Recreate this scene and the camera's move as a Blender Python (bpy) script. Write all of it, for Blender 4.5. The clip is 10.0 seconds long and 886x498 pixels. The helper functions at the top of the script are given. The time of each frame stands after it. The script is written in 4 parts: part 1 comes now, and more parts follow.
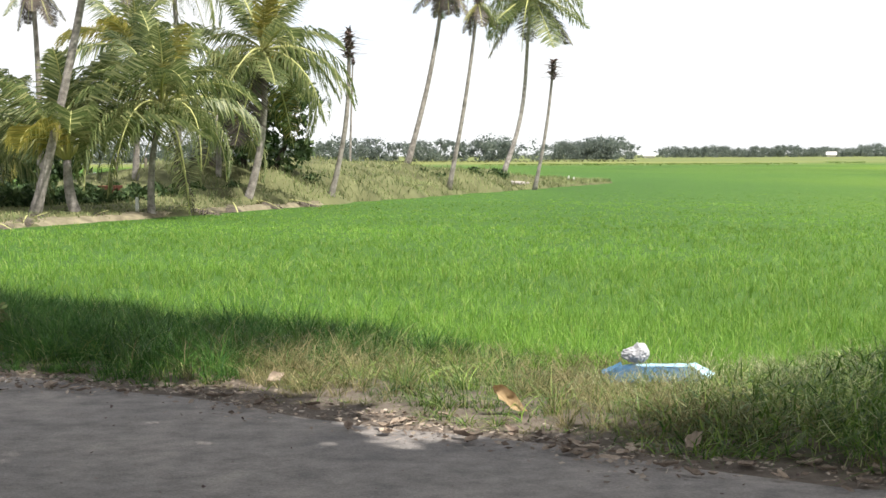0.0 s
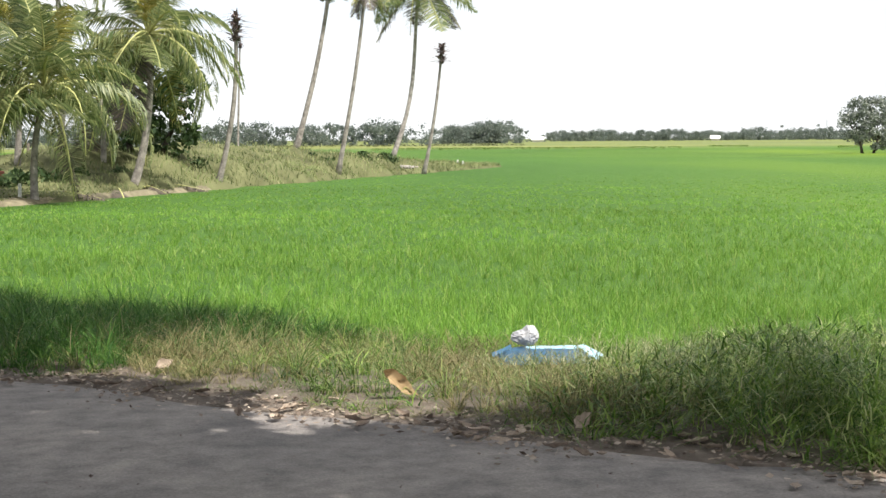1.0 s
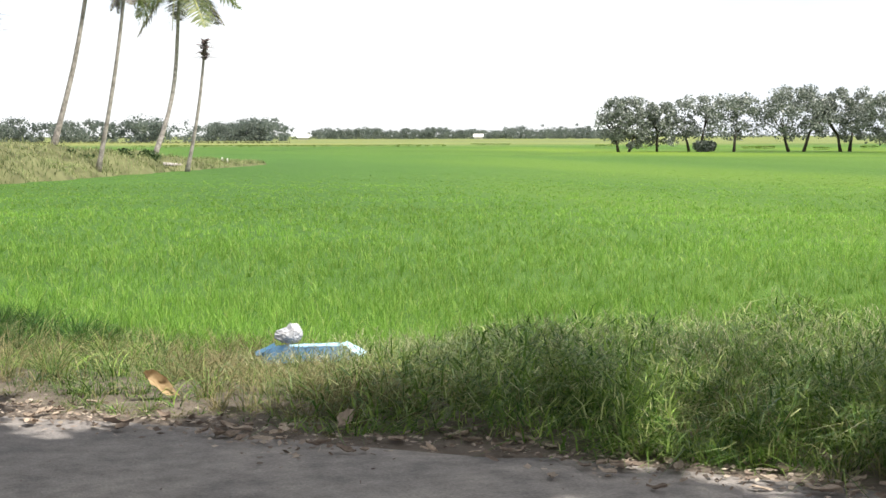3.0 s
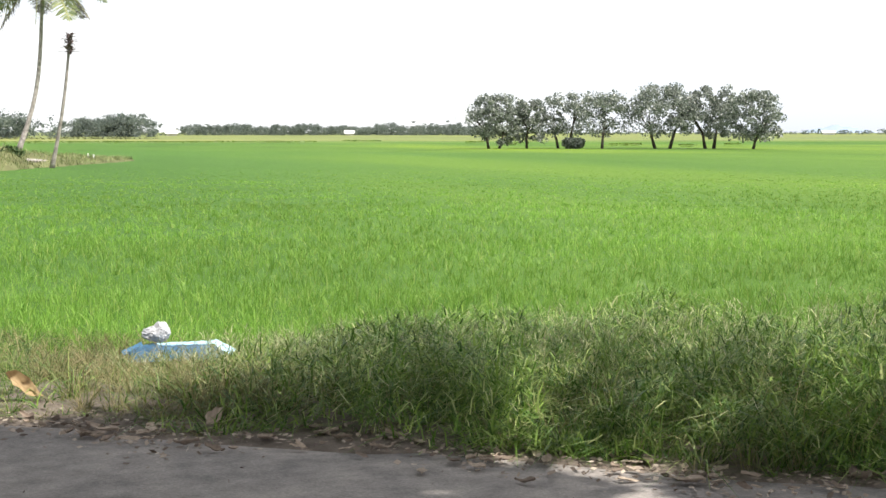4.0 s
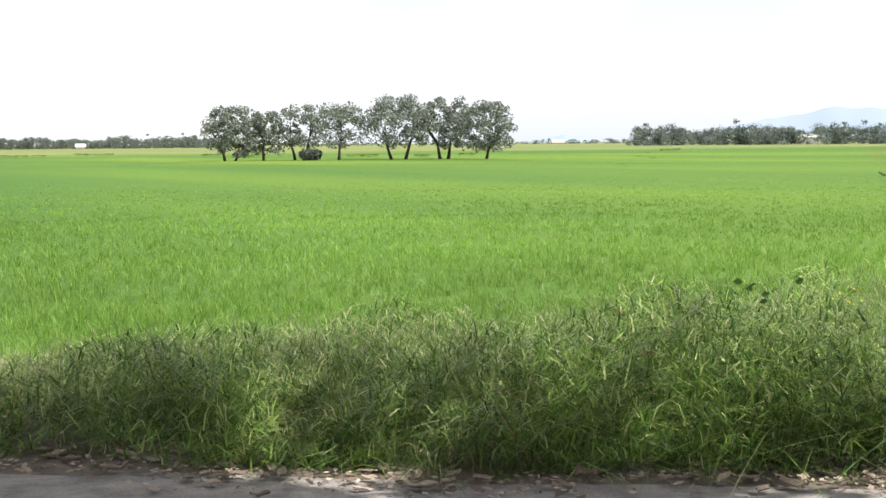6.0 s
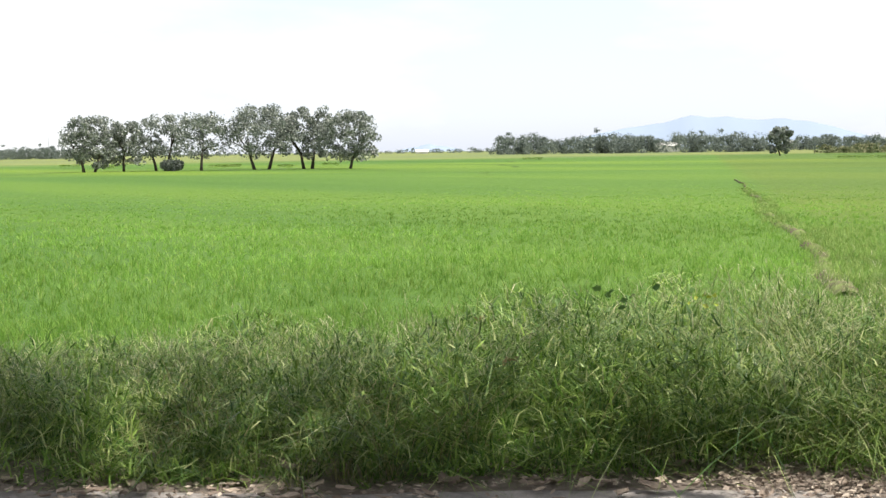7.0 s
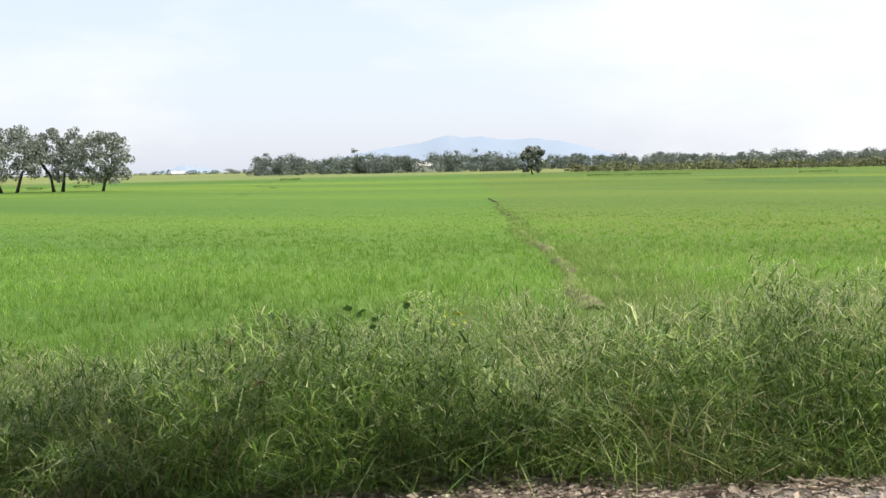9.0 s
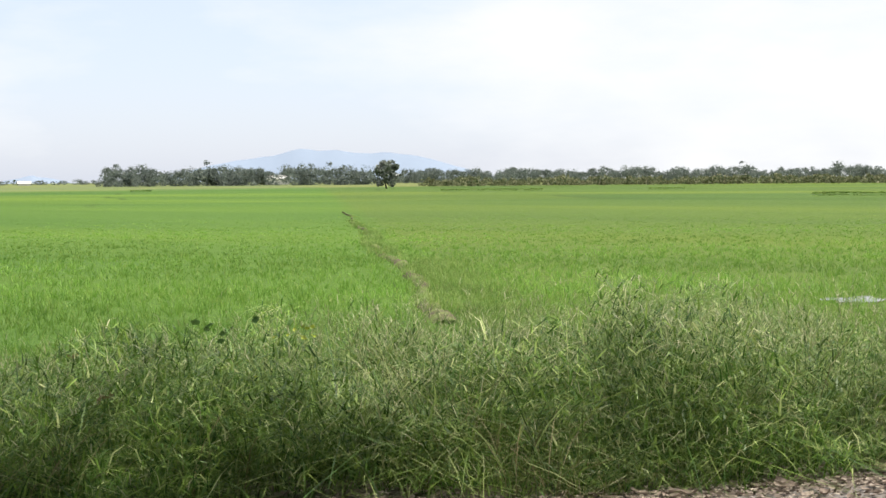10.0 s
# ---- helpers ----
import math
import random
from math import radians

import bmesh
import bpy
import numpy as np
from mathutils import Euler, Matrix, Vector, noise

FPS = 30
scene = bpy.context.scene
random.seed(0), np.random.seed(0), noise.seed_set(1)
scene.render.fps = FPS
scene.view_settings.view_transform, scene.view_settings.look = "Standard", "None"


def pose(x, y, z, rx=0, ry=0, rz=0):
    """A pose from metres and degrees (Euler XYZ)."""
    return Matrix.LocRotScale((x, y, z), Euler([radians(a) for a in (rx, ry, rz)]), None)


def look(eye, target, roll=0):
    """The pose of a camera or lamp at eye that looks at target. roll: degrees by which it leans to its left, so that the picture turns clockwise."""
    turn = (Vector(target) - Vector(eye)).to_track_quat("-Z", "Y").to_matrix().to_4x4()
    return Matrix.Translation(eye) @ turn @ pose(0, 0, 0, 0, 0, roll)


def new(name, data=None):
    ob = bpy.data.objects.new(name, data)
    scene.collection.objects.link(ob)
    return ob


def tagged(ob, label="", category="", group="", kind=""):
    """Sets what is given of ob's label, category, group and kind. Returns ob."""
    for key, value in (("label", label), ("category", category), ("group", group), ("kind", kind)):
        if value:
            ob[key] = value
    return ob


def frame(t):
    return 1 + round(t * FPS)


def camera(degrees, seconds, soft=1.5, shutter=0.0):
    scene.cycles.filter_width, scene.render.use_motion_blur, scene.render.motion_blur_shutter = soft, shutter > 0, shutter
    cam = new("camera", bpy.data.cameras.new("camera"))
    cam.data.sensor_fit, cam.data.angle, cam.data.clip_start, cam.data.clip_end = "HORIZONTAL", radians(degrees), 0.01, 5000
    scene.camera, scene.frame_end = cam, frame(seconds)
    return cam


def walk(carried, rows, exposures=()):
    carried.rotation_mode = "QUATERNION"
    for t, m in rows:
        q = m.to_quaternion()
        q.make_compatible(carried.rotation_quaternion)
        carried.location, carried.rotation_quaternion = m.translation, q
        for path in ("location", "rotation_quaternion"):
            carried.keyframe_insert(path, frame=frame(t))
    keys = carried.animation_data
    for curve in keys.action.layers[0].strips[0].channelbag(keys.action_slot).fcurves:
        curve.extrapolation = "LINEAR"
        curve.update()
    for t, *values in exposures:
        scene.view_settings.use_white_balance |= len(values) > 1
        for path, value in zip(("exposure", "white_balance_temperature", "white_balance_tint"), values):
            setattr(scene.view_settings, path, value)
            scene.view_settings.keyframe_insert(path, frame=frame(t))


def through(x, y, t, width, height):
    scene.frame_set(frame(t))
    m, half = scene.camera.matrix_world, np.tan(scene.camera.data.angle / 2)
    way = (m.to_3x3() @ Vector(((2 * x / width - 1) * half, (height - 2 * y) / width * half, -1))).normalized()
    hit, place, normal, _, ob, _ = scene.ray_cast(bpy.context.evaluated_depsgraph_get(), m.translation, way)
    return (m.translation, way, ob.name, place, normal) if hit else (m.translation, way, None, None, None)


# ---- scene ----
# The camera stands at the roadside, 1.60 m above the road, and turns to the right.
EYE = 1.60
cam = camera(33.56, 10.0, soft=1.5)
ROWS = [  # seconds, shift x, shift y, bearing (clockwise), pitch, roll
    (0, 0.000, -0.000, 0.00, -3.64, -0.30),
    (0.5, 0.000, -0.000, 2.12, -3.91, -0.32),
    (1, 0.000, -0.000, 4.30, -4.28, -0.41),
    (1.5, 0.000, -0.000, 6.65, -4.36, -0.48),
    (2, 0.000, -0.000, 8.99, -4.37, -0.62),
    (2.5, 0.016, -0.012, 11.05, -4.35, -0.54),
    (2.7, 0.020, -0.015, 11.88, -4.38, -0.40),
    (3.8, 0.029, -0.021, 17.68, -4.48, 0.20),
    (4, 0.034, -0.025, 18.43, -4.55, 0.02),
    (4.5, 0.041, -0.029, 20.75, -4.74, -0.36),
    (5, 0.050, -0.036, 23.40, -4.57, -0.50),
    (5.5, 0.061, -0.044, 25.94, -4.33, -0.48),
    (7, 0.088, -0.063, 33.86, -3.82, -0.71),
    (7.5, 0.099, -0.071, 36.12, -3.63, -1.01),
    (8, 0.109, -0.079, 38.13, -3.42, -1.33),
    (8.5, 0.121, -0.087, 40.69, -3.36, -1.44),
    (9, 0.133, -0.096, 43.25, -3.17, -1.13),
    (9.5, 0.142, -0.102, 45.72, -2.99, -1.01),
    (10, 0.152, -0.109, 48.96, -2.71, -0.50),
]
walk(cam, [(t, pose(x, y, EYE, 90 + pitch, 0, -turn) @ pose(0, 0, 0, 0, 0, roll)) for t, x, y, turn, pitch, roll in ROWS],
     exposures=[(0.0, 0.54), (2.5, 0.58), (4.5, 0.69), (5.5, 0.66), (7.5, 0.51), (10.0, 0.33)])

# ---- light ----
SUN_BEARING, SUN_HEIGHT = 132.0, 54.0   # where the sun stands, clockwise from +y, and its height


def bearing(az, d, z=0.0):
    """A place d metres from the eye's foot at that bearing (degrees clockwise from +y)."""
    return Vector((d * math.sin(radians(az)), d * math.cos(radians(az)), z))


def seen(az, el, d):
    """A place at that bearing and elevation from the eye, d metres off along the ground."""
    return bearing(az, d, EYE + d * math.tan(radians(el)))


world = bpy.data.worlds.new("sky")
scene.world = world
world.use_nodes = True
wn, wl = world.node_tree.nodes, world.node_tree.links
wn.clear()
w_out = wn.new("ShaderNodeOutputWorld")
w_bg = wn.new("ShaderNodeBackground")
w_sky = wn.new("ShaderNodeTexSky")
w_sky.sky_type, w_sky.sun_disc = "NISHITA", False
w_sky.sun_elevation, w_sky.sun_rotation = radians(SUN_HEIGHT), radians(SUN_BEARING)
w_sky.dust_density = 1.0
w_scale = wn.new("ShaderNodeVectorMath")
w_scale.operation = "SCALE"
w_scale.inputs["Scale"].default_value = 0.15
w_co = wn.new("ShaderNodeTexCoord")
w_map = wn.new("ShaderNodeMapping")
w_map.inputs["Scale"].default_value = (1.0, 1.0, 3.2)
w_map.inputs["Location"].default_value = (0.37, 0.1, 0.2)
w_noise = wn.new("ShaderNodeTexNoise")
w_noise.inputs["Scale"].default_value = 2.6
w_noise.inputs["Detail"].default_value = 7.0
w_noise.inputs["Roughness"].default_value = 0.55
w_ramp = wn.new("ShaderNodeValToRGB")
w_ramp.color_ramp.elements[0].position, w_ramp.color_ramp.elements[1].position = 0.30, 0.50
w_ramp.color_ramp.elements[0].color = (0.20, 0.20, 0.20, 1)
w_mix = wn.new("ShaderNodeMix")
w_mix.data_type = "RGBA"
w_mix.inputs["B"].default_value = (0.80, 0.81, 0.825, 1)
wl.new(w_co.outputs["Generated"], w_map.inputs["Vector"])
wl.new(w_map.outputs["Vector"], w_noise.inputs["Vector"])
# the sky is clearer and bluer low down over the middle of the fields
w_dot = wn.new("ShaderNodeVectorMath")
w_dot.operation = "DOT_PRODUCT"
w_dot.inputs[1].default_value = (math.sin(radians(35)), math.cos(radians(35)), 0.05)
w_clear = wn.new("ShaderNodeMapRange")
w_clear.inputs["From Min"].default_value, w_clear.inputs["From Max"].default_value = 0.955, 1.0
w_clear.inputs["To Min"].default_value, w_clear.inputs["To Max"].default_value = 0.0, 0.22
w_less = wn.new("ShaderNodeMath")
w_less.operation = "SUBTRACT"
wl.new(w_co.outputs["Generated"], w_dot.inputs[0])
wl.new(w_dot.outputs["Value"], w_clear.inputs["Value"])
wl.new(w_noise.outputs["Fac"], w_less.inputs[0])
wl.new(w_clear.outputs["Result"], w_less.inputs[1])
wl.new(w_less.outputs["Value"], w_ramp.inputs["Fac"])
w_blue = wn.new("ShaderNodeMix")
w_blue.data_type = "RGBA"
w_blue.inputs["Factor"].default_value = 0.6
w_blue.inputs["B"].default_value = (0.60, 0.665, 0.86, 1)
wl.new(w_sky.outputs["Color"], w_scale.inputs[0])
wl.new(w_scale.outputs["Vector"], w_blue.inputs["A"])
wl.new(w_blue.outputs["Result"], w_mix.inputs["A"])
wl.new(w_ramp.outputs["Color"], w_mix.inputs["Factor"])
wl.new(w_mix.outputs["Result"], w_bg.inputs["Color"])
wl.new(w_bg.outputs["Background"], w_out.inputs["Surface"])
w_bg.inputs["Strength"].default_value = 1.0

sun = new("sun", bpy.data.lights.new("sun", "SUN"))
sun.data.energy, sun.data.angle, sun.data.color = 5.0, radians(0.6), (1.0, 0.95, 0.86)
to_sun = Vector((math.sin(radians(SUN_BEARING)) * math.cos(radians(SUN_HEIGHT)),
                 math.cos(radians(SUN_BEARING)) * math.cos(radians(SUN_HEIGHT)), math.sin(radians(SUN_HEIGHT))))
sun.matrix_world = look(to_sun * 60, (0, 0, 0))


# ---- materials ----
class Nodes:
    """A small builder for one node material."""

    def __init__(self, name):
        self.mat = bpy.data.materials.new(name)
        self.mat.use_nodes = True
        self.n, self.l = self.mat.node_tree.nodes, self.mat.node_tree.links
        self.bsdf = self.n["Principled BSDF"]
        self.out = self.n["Material Output"]

    def add(self, kind, **sets):
        node = self.n.new(kind)
        for key, value in sets.items():
            node.inputs[key].default_value = value
        return node

    def link(self, a, b):
        self.l.new(a, b)

    def coords(self, scale=(1, 1, 1), space="Object", turn=0.0):
        co, mp = self.n.new("ShaderNodeTexCoord"), self.n.new("ShaderNodeMapping")
        mp.inputs["Scale"].default_value = scale
        mp.inputs["Rotation"].default_value = (0, 0, turn)
        self.link(co.outputs[space], mp.inputs["Vector"])
        return mp.outputs["Vector"]

    def noise(self, scale, detail=4.0, rough=0.55, vector=None):
        node = self.add("ShaderNodeTexNoise", Scale=scale, Detail=detail, Roughness=rough)
        if vector is not None:
            self.link(vector, node.inputs["Vector"])
        return node.outputs["Fac"]

    def ramp(self, value, stops):
        node = self.n.new("ShaderNodeValToRGB")
        node.color_ramp.elements[0].position, node.color_ramp.elements[0].color = stops[0][0], (*stops[0][1], 1)
        node.color_ramp.elements[1].position, node.color_ramp.elements[1].color = stops[-1][0], (*stops[-1][1], 1)
        for at, colour in stops[1:-1]:
            e = node.color_ramp.elements.new(at)
            e.color = (*colour, 1)
        self.link(value, node.inputs["Fac"])
        return node.outputs["Color"]

    def mix(self, factor, a, b, blend="MIX"):
        node = self.n.new("ShaderNodeMix")
        node.data_type, node.blend_type = "RGBA", blend
        for key, value in (("Factor", factor), ("A", a), ("B", b)):
            if isinstance(value, (int, float)):
                node.inputs[key].default_value = value
            elif isinstance(value, tuple):
                node.inputs[key].default_value = (*value, 1)
            else:
                self.link(value, node.inputs[key])
        return node.outputs["Result"]

    def math(self, op, a, b=0.0, clamp=False):
        node = self.n.new("ShaderNodeMath")
        node.operation, node.use_clamp = op, clamp
        for i, value in enumerate((a, b)):
            if isinstance(value, (int, float)):
                node.inputs[i].default_value = value
            else:
                self.link(value, node.inputs[i])
        return node.outputs[0]

    def bump(self, value, strength, distance):
        node = self.add("ShaderNodeBump", Strength=strength, Distance=distance)
        self.link(value, node.inputs["Height"])
        self.link(node.outputs["Normal"], self.bsdf.inputs["Normal"])

    def done(self, colour, roughness=0.8, specular=0.3, through=0.0):
        """through: how much light a thin leaf lets through."""
        for key, value in (("Base Color", colour), ("Roughness", roughness)):
            if isinstance(value, (int, float)):
                self.bsdf.inputs[key].default_value = value
            elif isinstance(value, tuple):
                self.bsdf.inputs[key].default_value = (*value, 1)
            else:
                self.link(value, self.bsdf.inputs[key])
        self.bsdf.inputs["Specular IOR Level"].default_value = specular
        if through:
            tr, mx = self.n.new("ShaderNodeBsdfTranslucent"), self.n.new("ShaderNodeMixShader")
            if isinstance(colour, tuple):
                tr.inputs["Color"].default_value = (*colour, 1)
            else:
                self.link(colour, tr.inputs["Color"])
            mx.inputs[0].default_value = through
            self.link(self.bsdf.outputs[0], mx.inputs[1])
            self.link(tr.outputs[0], mx.inputs[2])
            self.link(mx.outputs[0], self.out.inputs["Surface"])
        return self.mat


def island(m):
    return m.n.new("ShaderNodeNewGeometry").outputs["Random Per Island"]


def leafy(name, stops, through=0.3, roughness=0.55, patch=None, specular=0.3):
    """Blades and leaves: a colour for each leaf, and wide patches over them."""
    m = Nodes(name)
    colour = m.ramp(island(m), stops)
    if patch:
        scale, low, high = patch
        big = m.ramp(m.noise(scale, 3.0, 0.5, m.coords()), [(0.35, (low,) * 3), (0.65, (high,) * 3)])
        colour = m.mix(1.0, colour, big, "MULTIPLY")
    return m.done(colour, roughness, specular, through)


def bark(name, dark, light, scale=6.0):
    m = Nodes(name)
    rings = m.noise(3.0, 3.0, 0.6, m.coords((0.6, 0.6, 9.0)))
    blot = m.noise(scale, 5.0, 0.6, m.coords())
    colour = m.mix(rings, m.ramp(blot, [(0.3, dark), (0.7, light)]), m.ramp(blot, [(0.35, tuple(c * 0.75 for c in dark)), (0.6, light)]))
    m.bump(rings, 0.6, 0.03)
    return m.done(colour, 0.9, 0.15)


def plain(name, colour, roughness=0.6, vary=0.15, scale=8.0, specular=0.3, metal=0.0):
    m = Nodes(name)
    v = m.noise(scale, 5.0, 0.6, m.coords())
    c = m.ramp(v, [(0.3, tuple(x * (1 - vary) for x in colour)), (0.7, tuple(min(1, x * (1 + vary)) for x in colour))])
    m.bsdf.inputs["Metallic"].default_value = metal
    return m.done(c, roughness, specular)


ROAD_TURN = 35.8            # bearing at right angles to the road, towards the field
EDGE, FIELD = 6.98, 10.15   # the road's edge and the rice's edge, from the eye's foot
NX, NY = math.sin(radians(ROAD_TURN)), math.cos(radians(ROAD_TURN))


def along(s, r, z=0.0):
    """A place s metres along the road (to the right) and r metres across it."""
    return Vector((r * NX + s * NY, r * NY - s * NX, z))


def ground_material():
    m = Nodes("field_ground")
    v = m.coords()
    sep = m.n.new("ShaderNodeSeparateXYZ")
    m.link(v, sep.inputs[0])
    r = m.math("ADD", m.math("MULTIPLY", sep.outputs[0], NX), m.math("MULTIPLY", sep.outputs[1], NY))
    wob = m.math("MULTIPLY", m.math("SUBTRACT", m.noise(0.9, 3.0, 0.5, v), 0.5), 1.0)
    field = m.math("MULTIPLY", m.math("SUBTRACT", m.math("ADD", r, wob), FIELD - 0.2), 3.0, True)
    soil = m.ramp(m.noise(5.0, 8.0, 0.65, v), [(0.3, (0.11, 0.09, 0.075)), (0.7, (0.25, 0.21, 0.175))])
    fine = m.noise(7.0, 6.0, 0.7, v)
    rice = m.ramp(fine, [(0.3, (0.046, 0.105, 0.017)), (0.7, (0.096, 0.182, 0.031))])
    # long strips of lighter and darker rice, lying with the paddies
    strips = m.noise(0.045, 4.0, 0.55, m.coords((1.0, 0.22, 1.0), turn=radians(-42)))
    rice = m.mix(1.0, rice, m.ramp(strips, [(0.34, (0.76, 0.82, 0.84)), (0.5, (1.0, 1.0, 1.0)), (0.66, (1.32, 1.18, 1.0))]), "MULTIPLY")
    far = m.noise(0.012, 3.0, 0.5, m.coords((1.0, 0.3, 1.0), turn=radians(-50)))
    rice = m.mix(1.0, rice, m.ramp(far, [(0.38, (0.82, 0.90, 0.95)), (0.62, (1.2, 1.1, 1.0))]), "MULTIPLY")
    thin = m.math("MULTIPLY", m.math("SUBTRACT", sep.outputs[0], m.math("ADD", m.math("MULTIPLY", sep.outputs[1], 0.964), 2.6)), 0.6, True)
    rice = m.mix(thin, rice, m.mix(1.0, rice, (1.10, 0.93, 1.05), "MULTIPLY"))
    # beyond the near field every paddy has its own tint, with a dull bund round it
    plots = m.add("ShaderNodeTexBrick", Color1=(0.80, 0.90, 0.95, 1), Color2=(1.24, 1.12, 0.95, 1), Mortar=(0.62, 0.62, 0.62, 1),
                  Scale=1.0, **{"Mortar Size": 0.55, "Mortar Smooth": 0.6, "Brick Width": 88.0, "Row Height": 31.0})
    warp = m.n.new("ShaderNodeVectorMath")
    warp.operation = "ADD"
    drift = m.add("ShaderNodeTexNoise", Scale=0.03, Detail=2.0)
    grow = m.n.new("ShaderNodeVectorMath")
    grow.operation = "SCALE"
    grow.inputs["Scale"].default_value = 9.0
    m.link(v, drift.inputs["Vector"])
    m.link(drift.outputs["Color"], grow.inputs[0])
    m.link(m.coords(turn=radians(38)), warp.inputs[0])
    m.link(grow.outputs[0], warp.inputs[1])
    m.link(warp.outputs[0], plots.inputs["Vector"])
    beyond = m.math("MULTIPLY", m.math("SUBTRACT", r, 95.0), 0.03, True)
    dry = m.math("MULTIPLY", m.math("MULTIPLY", m.math("SUBTRACT", m.math("ADD", sep.outputs[1], m.math("MULTIPLY", strips, 60.0)), 255.0), 0.012, True), 0.7)
    rice = m.mix(dry, rice, (0.19, 0.20, 0.085))
    rice = m.mix(beyond, rice, m.mix(1.0, rice, plots.outputs["Color"], "MULTIPLY"))
    m.bump(fine, 0.6, 0.12)
    return m.done(m.mix(field, soil, rice), 0.85, 0.12)


def road_material():
    m = Nodes("dusty_asphalt")
    v = m.coords()
    big, fine = m.noise(0.7, 4.0, 0.6, v), m.noise(60.0, 4.0, 0.7, v)
    mid = m.noise(5.0, 7.0, 0.65, m.coords((1, 1, 1)))
    c = m.ramp(big, [(0.35, (0.225, 0.212, 0.212)), (0.65, (0.325, 0.30, 0.288))])
    c = m.mix(1.0, c, m.ramp(mid, [(0.3, (0.68,) * 3), (0.62, (1.2, 1.17, 1.12))]), "MULTIPLY")
    c = m.mix(1.0, c, m.ramp(fine, [(0.3, (0.75,) * 3), (0.7, (1.2,) * 3)]), "MULTIPLY")
    m.bump(m.math("ADD", mid, m.math("MULTIPLY", fine, 0.25)), 0.7, 0.03)
    return m.done(c, 0.9, 0.2)


